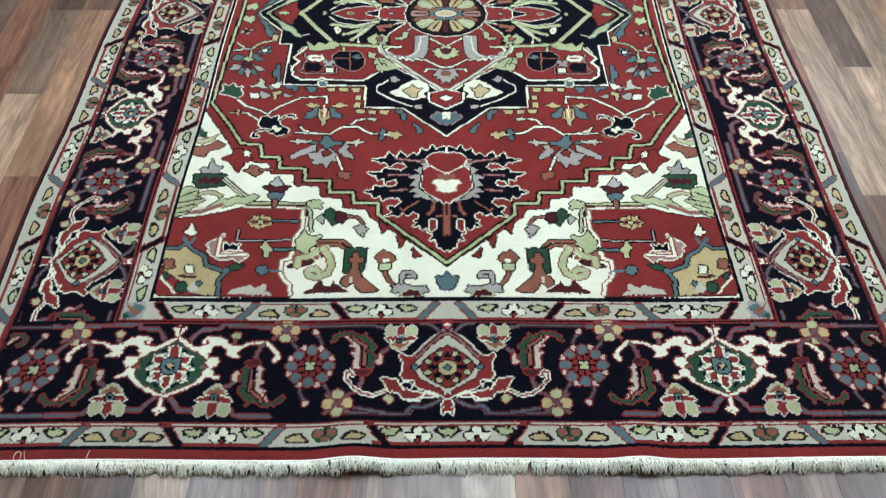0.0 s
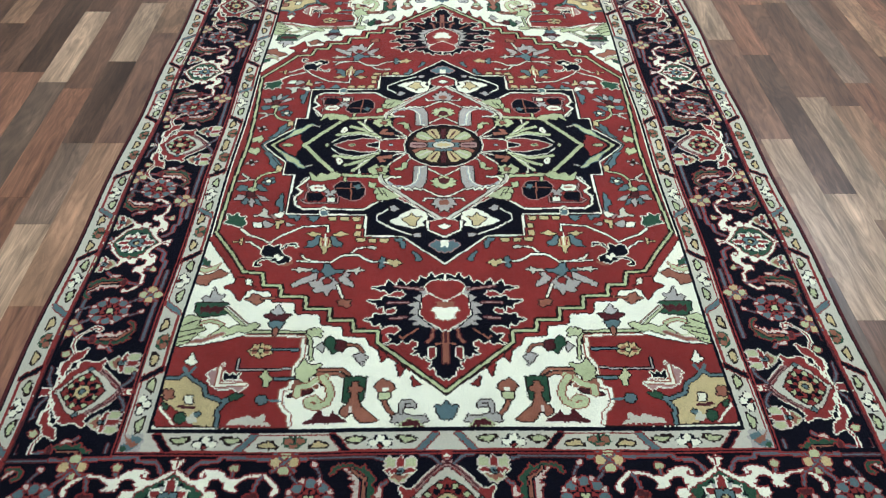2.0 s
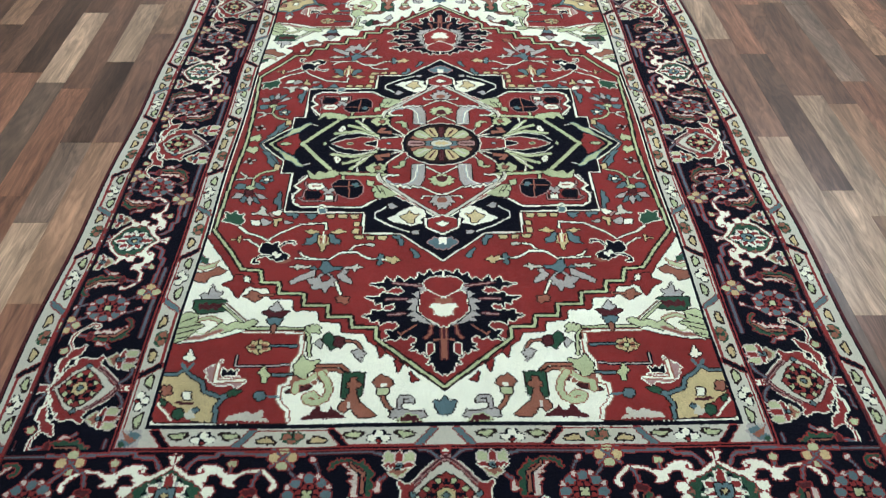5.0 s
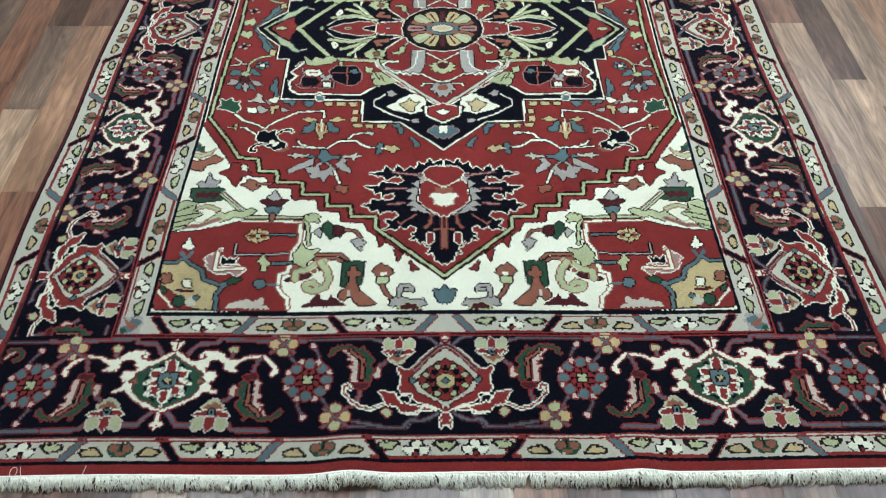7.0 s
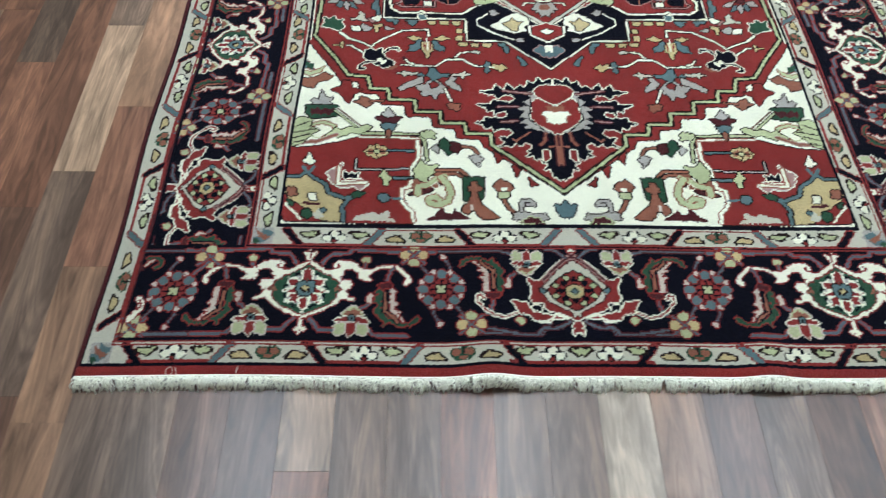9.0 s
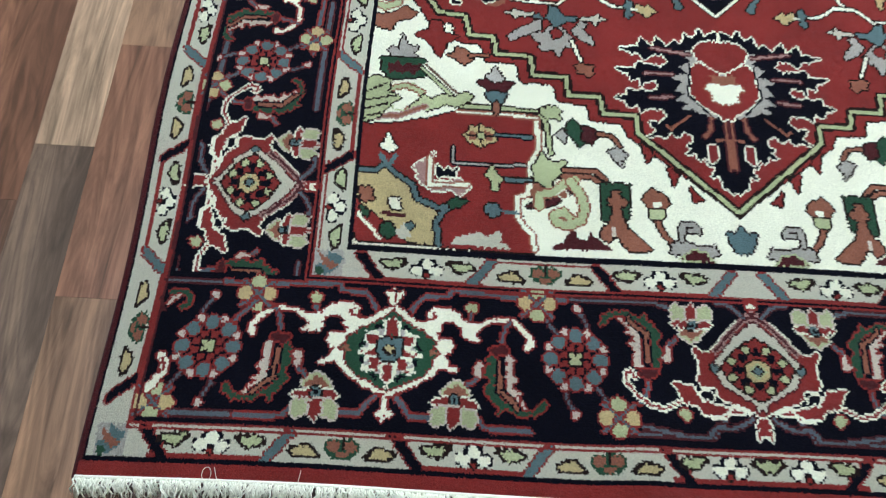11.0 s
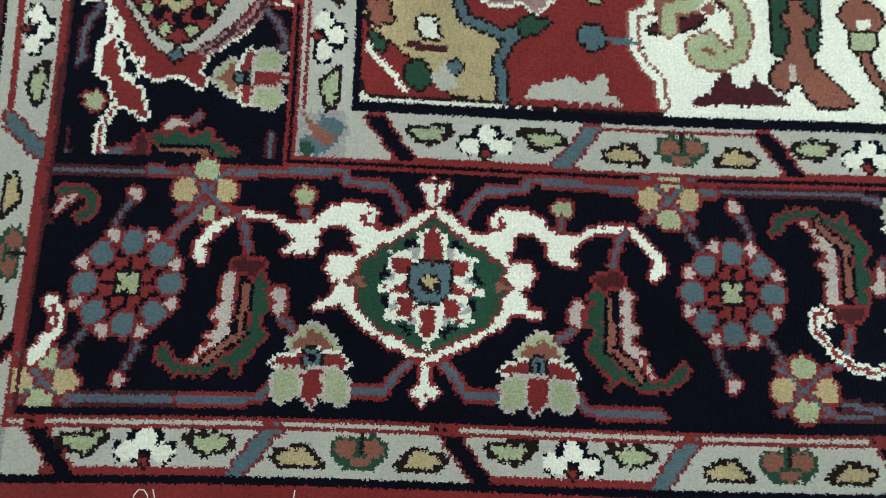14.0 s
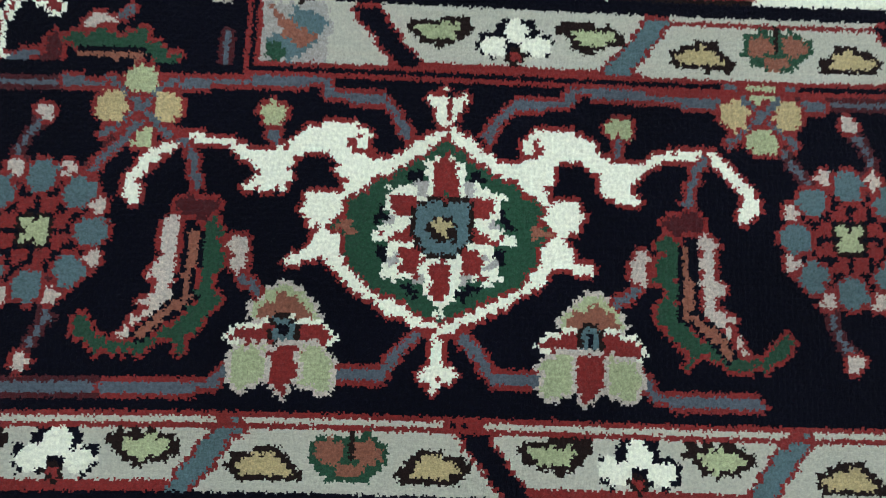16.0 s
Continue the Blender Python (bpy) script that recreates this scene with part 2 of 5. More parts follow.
    k.stroke("ivory", 1.3, None, (58.0, 92.1, 54.4, 96.2))
    k.stroke("wine", 2, None, (54.3, 91.8, 51.2, 92.2))
    k.fill("blue", "dark", (50.9, 93.6, 49.9, 93.1, 49.3, 94.1, 50.3, 94.5))
    k.fill("tan", None, (52.3, 94.8, 50.9, 93.5, 49.7, 95.5, 51.4, 96.2))
    # small motifs in the panel
    k.fill("ivory", "dark", (54.7, 79.1, 54.3, 77.6, 53.4, 79.5, 52.6, 80.1, 53.3, 80.7, 53.8, 81.4, 54.6, 80.7, 55.5, 80.0))
    k.fill("pink", "ivory", (47.0, 80.6, 48.2, 81.5, 48.6, 82.3, 49.5, 82.7, 50.2, 83.6, 49.3, 84.1, 49.5, 85.1, 48.8, 86.1, 47.7, 87.1, 46.4, 87.7, 44.4, 87.1, 43.6, 87.4, 43.2, 88.4, 42.1, 87.4, 40.9, 86.1, 42.4, 85.9, 42.7, 84.9, 43.7, 85.6, 47.0, 85.9, 47.3, 83.4))
    k.stroke("ivory", 1.4, "rust", (47.6, 81.5, 47.6, 86.5, 43.2, 86.2, 41.6, 86.1))
    k.fill("navy", "ivory", (46.5, 82.9, 46.5, 85.1, 43.6, 84.8, 43.4, 83.1, 44.2, 84.0, 44.8, 82.9, 45.4, 84.0))
    k.stroke("grey", 0.9, "navy", (44.2, 79.3, 44.2, 82.5, 32.7, 82.1))
    k.fill("gold", "dark", (42.5, 77.0, 41.8, 76.4, 41.7, 75.2, 40.7, 75.5, 40.2, 74.6, 39.1, 75.4, 38.0, 75.5, 37.7, 76.5, 37.2, 77.1, 37.5, 78.0, 38.5, 78.3, 39.5, 79.1, 40.7, 78.5, 41.7, 78.4))
    k.fill("rust", None, (41.8, 76.0, 40.8, 76.4, 40.6, 77.7, 41.5, 78.0))
    k.fill("rust", None, (39.2, 76.0, 38.2, 76.2, 37.9, 77.9, 38.9, 77.9))
    k.stroke("dark", 0.9, None, (40.2, 74.6, 39.5, 79.1))
    k.stroke("dark", 0.9, None, (42.2, 76.9, 37.5, 77.0))
    k.fill("lgreen", "dark", (40.4, 76.4, 39.4, 76.5, 39.3, 77.6, 40.2, 77.5))
    k.stroke("blue", 1, "navy", (37.3, 76.8, 31.7, 76.9))
    k.fill("lgreen", "dark", (39.0, 83.9, 38.3, 82.7, 37.7, 82.4, 37.2, 83.9, 35.9, 84.7, 37.0, 85.4, 37.0, 86.8, 37.9, 86.8, 37.9, 85.3))
    k.stroke("blue", 1.3, "dark", (35.9, 84.8, 31.5, 84.7))
    k.fill("blue", "dark", (38.9, 89.6, 38.1, 88.9, 36.8, 89.3, 36.6, 91.0, 37.9, 91.4, 38.9, 90.5))
    k.stroke("blue", 1.3, None, (36.7, 90.3, 33.9, 90.5))
    k.fill("green", "dark", (44.6, 89.3, 43.6, 88.5, 41.5, 88.8, 42.6, 89.9, 44.0, 90.5))
    k.fill("tan", "red", (44.0, 96.3, 43.1, 95.0, 41.2, 94.7, 39.9, 93.8, 38.7, 94.7, 37.7, 94.2, 36.6, 93.6, 36.1, 94.8, 36.6, 95.4, 34.4, 96.6))
    # ivory spandrel: left side
    k.fill("blue", "red", (60.8, 44.9, 59.5, 44.5, 58.6, 46.9, 57.2, 48.9, 56.0, 50.9, 58.6, 49.9, 60.3, 47.3))
    k.fill("green", None, (58.8, 47.9, 56.5, 48.5, 56.3, 50.5, 57.8, 50.1))
    k.fill("lgreen", "rust", (59.7, 51.2, 56.3, 51.3, 53.6, 49.4, 54.9, 51.8, 57.3, 52.8))
    k.fill("rust", "dark", (58.8, 53.9, 55.5, 53.2, 54.0, 51.7, 51.6, 52.9, 52.4, 54.3, 54.9, 55.1, 55.5, 57.1, 58.6, 56.1))
    k.fill("grey", "dark", (55.7, 61.2, 54.9, 60.2, 54.0, 61.1, 53.8, 59.5, 53.5, 57.8, 52.6, 59.7, 51.7, 60.6, 50.8, 60.2, 51.4, 61.8, 50.5, 62.5, 54.6, 62.8))
    k.fill("green", "dark", (56.9, 62.6, 49.7, 62.7, 48.8, 64.3, 49.3, 66.4, 54.9, 67.1, 56.3, 65.4))
    k.fill("wine", None, (55.7, 63.7, 54.8, 64.2, 54.1, 63.5, 53.0, 64.2, 52.1, 63.6, 50.9, 64.3, 50.0, 63.6, 49.6, 64.8, 50.5, 65.3, 51.1, 66.0, 52.3, 65.3, 53.1, 66.0, 54.3, 65.4, 55.0, 65.9))
    k.stroke("brown", 1.3, "ivory", (49.2, 63.8, 43.1, 69.8))
    k.stroke("lgreen", 1.3, "dark", (49.8, 64.6, 44.3, 70.0))
    k.fill("gold", "dark", (60.0, 67.0, 58.1, 67.4, 58.0, 69.1, 56.5, 68.4, 56.6, 70.7, 57.5, 72.0, 59.2, 72.3, 59.1, 69.7))
    k.stroke("dark", 1, None, (59.4, 68.4, 57.3, 69.8))
    k.fill("ivory", "lgreen", (55.2, 70.4, 54.1, 68.5, 50.9, 68.0, 49.3, 70.2, 50.1, 72.2, 53.6, 73.1))
    k.stroke("lgreen", 2, "rust", (55.1, 72.1, 54.7, 69.1, 52.4, 68.2, 49.7, 69.2, 48.6, 72.2, 51.5, 72.8))
    k.fill("lgreen", "dark", (51.3, 72.6, 49.9, 71.0, 49.3, 69.9, 47.9, 70.7, 46.4, 69.6, 44.3, 70.0, 42.7, 69.0, 41.2, 69.3, 41.4, 70.3, 42.4, 71.0, 44.0, 71.9, 45.3, 71.3, 46.4, 72.1, 48.5, 72.8))
    k.stroke("rust", 1.6, "pink", (62.5, 74.2, 58.2, 74.6, 53.3, 74.3, 48.9, 72.2))
    k.fill("lgreen", "dark", (59.0, 68.1, 57.3, 66.4, 54.5, 67.3, 55.1, 69.7, 52.6, 70.7, 54.6, 72.4, 56.1, 74.7, 58.3, 75.7))
    k.stroke("dark", 1.0, None, (58.3, 69.8, 55.2, 68.0))
    k.stroke("dark", 1.0, None, (58.3, 71.5, 53.6, 70.3))
    k.stroke("dark", 1.0, None, (58.1, 73.1, 54.9, 71.9))
    k.stroke("dark", 1.0, None, (58.1, 74.6, 55.9, 73.9))
    # tan flower and palmettes on ivory
    k.fill("rust", "dark", (45.8, 61.6, 44.6, 60.9, 44.5, 59.8, 43.2, 60.0, 42.0, 61.1, 41.8, 62.2, 42.7, 63.2, 43.7, 63.2, 44.4, 62.1))
    k.stroke("rust", 1.3, "dark", (42.2, 61.4, 39.1, 61.1))
    k.fill("wine", "dark", (40.9, 66.7, 39.9, 66.2, 38.7, 66.0, 36.6, 66.1, 35.3, 66.4, 34.4, 66.1, 35.4, 67.4, 36.1, 68.4, 38.6, 68.6, 39.7, 67.4))
    k.fill("grey", "dark", (39.2, 65.3, 38.4, 64.5, 38.1, 63.1, 37.1, 64.5, 36.1, 65.4, 36.8, 66.4, 38.4, 66.4))
    k.fill("blue", "dark", (39.5, 68.7, 37.6, 68.1, 35.8, 68.8, 36.3, 70.4, 38.2, 70.7))
    k.stroke("rust", 2, "dark", (37.5, 70.7, 37.4, 72.4))
    k.fill("green", "dark", (26.2, 74.1, 25.3, 72.9, 24.0, 74.2, 24.0, 76.1, 23.1, 77.0, 24.3, 78.3, 25.2, 76.7, 26.3, 75.7))
    k.fill("wine", "dark", (23.7, 74.2, 22.0, 74.5, 21.1, 75.8, 22.2, 77.4, 23.7, 76.7))
    k.fill("grey", "dark", (28.0, 76.0, 27.1, 74.8, 26.2, 76.0, 26.6, 77.6))
    k.stroke("rust", 1.5, "dark", (21.2, 75.5, 18.9, 75.9, 17.8, 77.7))
    k.fill("grey", "dark", (19.7, 78.6, 18.1, 78.0, 16.8, 79.0, 17.5, 80.2, 17.8, 81.7, 18.7, 80.2))
    # green beast with scroll
    k.fill("lgreen", "dark", (30.0, 79.4, 29.5, 80.7, 28.2, 81.3, 26.4, 80.7, 26.7, 82.4, 27.1, 83.4, 28.7, 84.5, 28.8, 86.0, 30.3, 85.4, 31.4, 84.6, 31.8, 82.3, 31.1, 81.2))
    k.stroke("rust", 1.8, "dark", (26.7, 82.4, 21.9, 82.5, 20.4, 83.7))
    k.stroke("tan", 1.0, None, (26.9, 83.0, 22.2, 83.0))
    k.stroke("rust", 1.6, "dark", (27.0, 83.6, 22.6, 83.5, 20.9, 84.7))
    k.fill("wine", "dark", (32.7, 89.3, 31.4, 88.4, 29.8, 88.3, 28.3, 87.1, 27.7, 85.8, 26.0, 85.3, 25.8, 86.7, 27.5, 87.7, 28.3, 88.8, 30.2, 89.3, 31.5, 89.5))
    k.stroke("lgreen", 3.6, "rust", (30.8, 89.0, 30.6, 87.1, 28.2, 86.5, 26.4, 84.7, 25.1, 84.1))
    k.stroke("lgreen", 3.6, "rust", (25.7, 84.6, 24.3, 86.8, 23.7, 89.1, 24.4, 91.2, 26.3, 92.2, 28.1, 91.7, 28.4, 90.5, 27.0, 89.9, 26.2, 90.6))
    k.fill("rust", "ivory", (27.6, 86.7, 26.6, 86.0, 26.2, 87.1, 27.2, 87.7))
    k.fill("wine", None, (28.9, 96.3, 28.4, 95.4, 27.2, 95.0, 26.4, 93.4, 25.1, 93.1, 24.8, 94.3, 23.4, 94.1, 23.0, 93.1, 21.7, 94.4, 19.5, 96.0))
    # boot
    k.fill("green", "dark", (21.1, 84.6, 16.7, 84.6, 17.0, 90.5, 17.9, 90.9, 18.0, 88.6, 19.7, 88.6, 20.0, 91.1, 21.2, 91.2))
    k.fill("rust", "dark", (19.3, 85.8, 18.2, 85.8, 18.2, 87.1, 17.2, 87.2, 17.4, 88.5, 18.3, 88.6, 18.1, 90.2, 17.3, 92.1, 15.6, 93.6, 13.7, 95.8, 17.1, 96.1, 18.2, 95.1, 18.8, 93.7, 19.5, 93.5, 20.2, 94.8, 21.3, 94.1, 21.6, 92.9, 20.1, 91.6, 19.6, 90.2, 19.4, 88.6, 20.1, 88.5, 20.0, 87.2, 19.4, 87.2))
    k.stroke("pinkw", 1.1, None, (19.5, 92.2, 19.5, 93.5))
    # tulip stem
    k.fill("rust", "dark", (14.9, 87.2, 13.4, 85.0, 11.2, 86.2, 10.7, 87.9, 12.3, 88.6, 13.9, 88.6))
    k.fill("ivory", None, (13.3, 87.3, 12.1, 87.3, 12.1, 88.5, 13.2, 88.5))
    k.fill("lgreen", "dark", (13.9, 88.7, 11.4, 88.8, 11.6, 90.2, 12.7, 91.0, 13.9, 90.1))
    k.stroke("rust", 2, "dark", (12.7, 91.0, 12.1, 92.6, 10.7, 94.5))
    k.fill("grey", "dark", (10.9, 94.5, 9.3, 93.7, 7.0, 94.8, 4.4, 94.6, 3.5, 96.0, 5.9, 96.4, 8.7, 96.4, 11.1, 96.1))
    k.stroke("grey", 2, "dark", (9.2, 93.7, 9.0, 91.0, 7.1, 91.1, 6.5, 92.2, 7.9, 92.1))
    k.fill("wine", "lgreen", (9.5, 96.9, 7.8, 95.5, 5.9, 95.7, 4.6, 97.3))
    k.fill("blue", "dark", (-0.7, 91.1, 0.1, 91.1, 0.9, 92.3, 2.4, 92.0, 1.9, 93.4, 1.6, 94.8, 0.6, 95.5, -0.4, 95.5))
    # teeth on the lower point
    k.fill("red", "dark", (10.7, 80.9, 8.8, 82.4, 9.7, 84.5))
    k.fill("red", "dark", (7.3, 84.5, 5.2, 86.6, 6.8, 87.1))
    k.fill("red", "dark", (14.5, 76.9, 12.5, 78.8, 13.6, 80.3))
    # medallion
    k.fill("navy", "ivory", (53.0, -1.4, 43.7, 8.3, 43.7, 13.9, 40.6, 14.0, 40.7, 30.7, 20.2, 31.2, 20.0, 39.5, 10.8, 39.7, -0.5, 50.4, -0.5, 40.0, -0.5, -0.5))
    k.stroke("ivory", 1.2, "dark", (53.0, -1.4, 43.7, 8.3, 43.7, 13.9, 40.6, 14.0, 40.7, 30.7, 20.2, 31.2, 20.0, 39.5, 10.8, 39.7, -0.5, 50.4))
    k.stroke("ivory", 1, None, (53.0, -1.4, 50.7, 0.6))
    k.fill("blue", "dark", (50.4, 3.9, 48.9, 3.4, 47.6, 5.6, 45.7, 7.7, 45.1, 9.8, 46.1, 9.3, 46.0, 11.9, 47.3, 9.8, 48.3, 9.2, 48.4, 6.6))
    k.fill("blue", "dark", (44.1, 25.4, 43.3, 24.5, 43.5, 23.3, 42.6, 22.1, 41.6, 30.2, 42.6, 29.5, 42.6, 28.2, 43.8, 27.2))
    k.fill("blue", "dark", (40.1, 31.4, 37.1, 31.4, 37.1, 32.3, 37.5, 33.6, 38.1, 33.4, 38.3, 32.3, 40.1, 32.1))
    k.fill("blue", "dark", (35.3, 31.7, 32.1, 31.7, 32.6, 32.8, 33.3, 33.9, 34.6, 33.3, 34.4, 32.4))
    k.fill("blue", "ivory", (32.1, 29.5, 30.3, 29.5, 30.1, 31.5, 31.8, 31.5))
    k.fill("blue", "dark", (12.6, 40.5, 10.9, 40.5, 9.7, 42.4, 10.0, 44.5, 10.8, 43.6, 11.1, 42.0, 12.3, 41.3))
    k.fill("blue", "dark", (7.9, 45.1, 6.2, 46.7, 5.6, 48.5, 6.7, 48.9, 7.3, 46.9, 7.8, 46.1))
    k.fill("gold", "dark", (29.8, 32.0, 27.7, 32.0, 27.6, 33.4, 29.3, 33.3))
    k.fill("gold", "dark", (26.9, 32.0, 24.5, 32.1, 24.6, 33.4, 26.4, 33.4))
    k.fill("gold", "dark", (23.7, 32.1, 21.6, 32.1, 21.7, 33.7, 23.2, 33.6))
    k.fill("gold", "dark", (22.6, 35.0, 21.1, 35.0, 21.2, 36.7, 22.5, 36.7))
    k.fill("gold", "dark", (22.7, 37.6, 21.3, 37.6, 21.1, 39.5, 22.5, 39.5))
    k.fill("gold", "dark", (22.2, 40.3, 19.9, 40.4, 20.1, 41.6, 21.8, 41.6))
    k.fill("gold", "dark", (19.1, 40.6, 17.1, 40.6, 17.3, 41.9, 18.7, 41.8))
    k.fill("gold", "dark", (16.3, 40.6, 14.0, 40.7, 14.2, 41.9, 15.9, 41.9))
    k.fill("gold", "dark", (46.0, 9.8, 44.4, 10.3, 44.4, 12.4, 45.6, 12.4))
    # red panel and centre
    k.fill("red", "ivory", (37.5, 15.6, 39.4, 20.0, 37.7, 21.4, 39.4, 23.3, 39.0, 26.9, 36.8, 28.7, 20.9, 29.0, 17.0, 25.6, 13.2, 23.7, -0.5, 34.0, -0.5, 32.7, -0.5, -0.6, 24.1, -1.0, 23.2, 12.5, 30.9, 13.6))
    k.stroke("ivory", 1.6, "dark", (36.2, 15.1, 39.3, 19.7, 37.7, 21.4, 39.4, 23.8, 38.8, 27.1, 36.7, 28.7, 32.4, 28.8, 31.3, 27.9, 30.2, 28.8, 20.9, 29.0, 17.6, 26.0))
    # cartouche in the panel
    k.stroke("pink", 1.1, "dark", (36.6, 18.1, 35.8, 21.0, 36.4, 22.2, 36.5, 24.3, 37.7, 25.0, 36.4, 26.2, 27.9, 26.3, 28.0, 24.0))
    k.fill("ivory", "dark", (35.5, 18.6, 32.0, 18.6, 31.3, 20.3, 32.5, 21.3, 35.0, 21.2, 35.8, 19.8))
    k.stroke("rust", 1, None, (34.7, 19.8, 32.3, 19.8))
    k.fill("navy", "dark", (36.1, 22.2, 32.8, 22.0, 31.9, 23.4, 32.5, 25.1, 35.6, 25.3))
    k.fill("navy", "pink", (29.3, 19.1, 28.1, 17.2, 22.9, 17.0, 21.1, 19.8, 21.0, 22.9, 22.7, 25.0, 24.5, 25.2, 26.8, 24.0, 28.5, 22.1))
    k.stroke("rust", 1, None, (25.0, 17.5, 24.5, 25.0))
    k.stroke("rust", 0.9, None, (28.7, 19.9, 21.5, 19.7))
    k.fill("blue", None, (24.2, 19.0, 22.8, 18.3, 22.0, 19.7, 23.1, 20.7))
    k.fill("grey", "dark", (32.0, 21.5, 30.9, 20.6, 30.2, 21.6, 29.2, 20.4, 28.6, 21.8, 29.5, 22.5, 28.5, 23.5, 30.0, 23.0, 31.2, 23.7, 31.0, 22.3))
    k.fill("ivory", "dark", (30.7, 23.9, 29.0, 24.0, 28.7, 25.8, 30.7, 25.8))
    k.stroke("lgreen", 2, "dark", (26.9, 13.9, 26.6, 16.7))
    # navy lens with its pointed red palmette, and the tip motif
    k.fill("navy", None, (40.0, -0.2, 35.6, 5.3, 29.8, 13.0, 14.7, 14.1, 14.9, 8.1, 10.4, 3.2, 10.5, -0.7, 40.2, -1.9))
    k.stroke("ivory", 1.3, "dark", (23.0, 13.8, 23.8, 7.5, 18.0, 3.2, 18.1, 1.5))
    k.stroke("lgreen", 3.0, "dark", (41.3, -1.6, 38.5, 1.5, 35.6, 5.6, 30.2, 12.7, 28.2, 14.0, 22.3, 14.6, 14.3, 15.1))
    k.fill("lgreen", "dark", (36.6, 12.7, 34.5, 14.8, 33.5, 13.0, 31.6, 14.0, 29.9, 12.5, 27.6, 14.0, 29.3, 15.8, 31.3, 16.3, 33.4, 16.8, 35.6, 16.3))
    k.fill("lgreen", "dark", (34.9, -1.9, 35.4, -0.8, 34.0, -0.2, 33.3, 0.9, 32.4, -0.2, 30.9, -0.8, 31.0, -1.9))
    k.stroke("lgreen", 3.4, "dark", (18.6, 4.0, 24.5, 6.4, 30.6, 5.3))
    k.stroke("lgreen", 3.2, "dark", (19.8, 5.4, 23.4, 8.0, 27.0, 9.6))
    k.stroke("lgreen", 3.0, "dark", (21.0, 7.0, 22.7, 9.6, 25.0, 12.0))
    k.stroke("ivory", 0.9, None, (18.6, 3.7, 24.2, 5.6, 29.4, 4.3, 31.9, 1.5))
    k.stroke("ivory", 0.8, None, (19.8, 5.9, 22.7, 8.6, 24.1, 11.5))
    k.fill("red", "ivory", (33.5, -1.6, 30.8, 0.4, 27.7, 2.1, 23.1, 3.2, 19.6, 3.2, 18.4, 1.8, 21.4, 1.0, 22.8, -0.5, 21.9, -1.9))
    k.fill("green", "lgreen", (28.1, -1.9, 28.3, -0.8, 26.3, 0.4, 24.0, -0.2, 23.5, -1.9))
    k.fill("ivory", "dark", (30.2, 7.0, 29.3, 5.9, 28.2, 7.2, 28.3, 9.1, 29.4, 9.3))
    k.fill("rust", None, (29.4, 7.2, 28.7, 7.2, 28.7, 8.6))
    k.fill("red", "dark", (48.4, -1.6, 46.0, 1.5, 44.1, 3.7, 41.6, 5.3, 41.0, 2.6, 40.3, 0.9, 41.6, -1.6))
    k.fill("lgreen", "dark", (47.8, -1.9, 46.2, 0.1, 44.5, 0.9, 42.7, 0.1, 42.0, -1.9))
    k.fill("gold", None, (46.2, -1.9, 45.0, -0.2, 43.4, -0.8, 43.3, -1.9))
    k.stroke("lgreen", 1.7, "dark", (50.0, -1.3, 46.0, 3.2, 43.0, 6.9, 39.8, 9.1))
    k.fill("lgreen", "blue", (45.7, 3.2, 43.6, 4.8, 41.5, 6.4, 39.5, 9.1, 37.8, 10.7, 39.6, 10.7, 41.5, 8.5, 43.5, 7.5))
    k.stroke("tan", 1.2, "dark", (38.2, 10.1, 36.4, 9.6))
    k.fill("red", "ivory", (18.4, -2.2, 18.1, 2.1, 11.0, 3.2, 10.9, -2.2))
    k.stroke("ivory", 1.1, "dark", (17.4, 2.9, 10.7, 3.5))
    k.fill("lblue", "dark", (17.0, -1.3, 15.3, 0.4, 13.1, -0.2, 12.5, -1.3))
    k.fill("rust", "dark", (18.8, 5.9, 17.3, 5.4, 14.5, 4.8, 14.4, 6.4, 17.2, 6.7, 15.9, 8.0, 17.8, 8.3))
    # leaves beside the panel
    k.fill("lgreen", "dark", (20.3, 17.3, 18.3, 18.1, 18.3, 20.0, 16.1, 19.6, 13.9, 21.8, 11.2, 23.0, 11.8, 24.0, 13.0, 24.2, 13.7, 24.7, 15.5, 25.1, 17.3, 25.1, 18.0, 23.9, 17.3, 22.2, 18.2, 22.5, 18.7, 21.2, 18.1, 20.5, 20.0, 19.5))
    k.stroke("dark", 0.8, None, (17.7, 19.8, 16.2, 23.2))
    k.stroke("dark", 0.8, None, (16.3, 20.8, 15.0, 23.7))
    k.stroke("dark", 0.8, None, (17.0, 22.2, 15.9, 22.3))
    k.fill("lgreen", "dark", (20.7, 11.2, 19.5, 10.2, 18.7, 9.2, 17.7, 10.5, 17.0, 9.5, 16.2, 10.2, 14.9, 9.7, 15.6, 11.3, 15.0, 12.6, 16.4, 12.8, 15.8, 14.1, 17.6, 13.3, 19.3, 14.1, 20.6, 12.5))
    k.fill("rust", "dark", (18.5, 11.5, 17.1, 10.8, 16.7, 12.3, 17.9, 12.8))
    # central star motif
    k.stroke("tan", 2.2, "dark", (17.2, 14.3, 17.0, 16.6, 13.9, 19.9, 8.2, 25.9, 0.7, 33.1))
    k.stroke("ivory", 0.9, None, (17.8, 14.8, 17.4, 17.1, 14.2, 20.8, 8.5, 26.9, 1.0, 34.0))
    k.stroke("ivory", 1.1, "dark", (15.3, 9.5, 9.2, 2.6))
    k.stroke("ivory", 1.1, "dark", (14.0, 5.0, 10.5, 3.7))
    k.stroke("tan", 1.1, "dark", (10.2, 8.0, 8.4, 5.3))
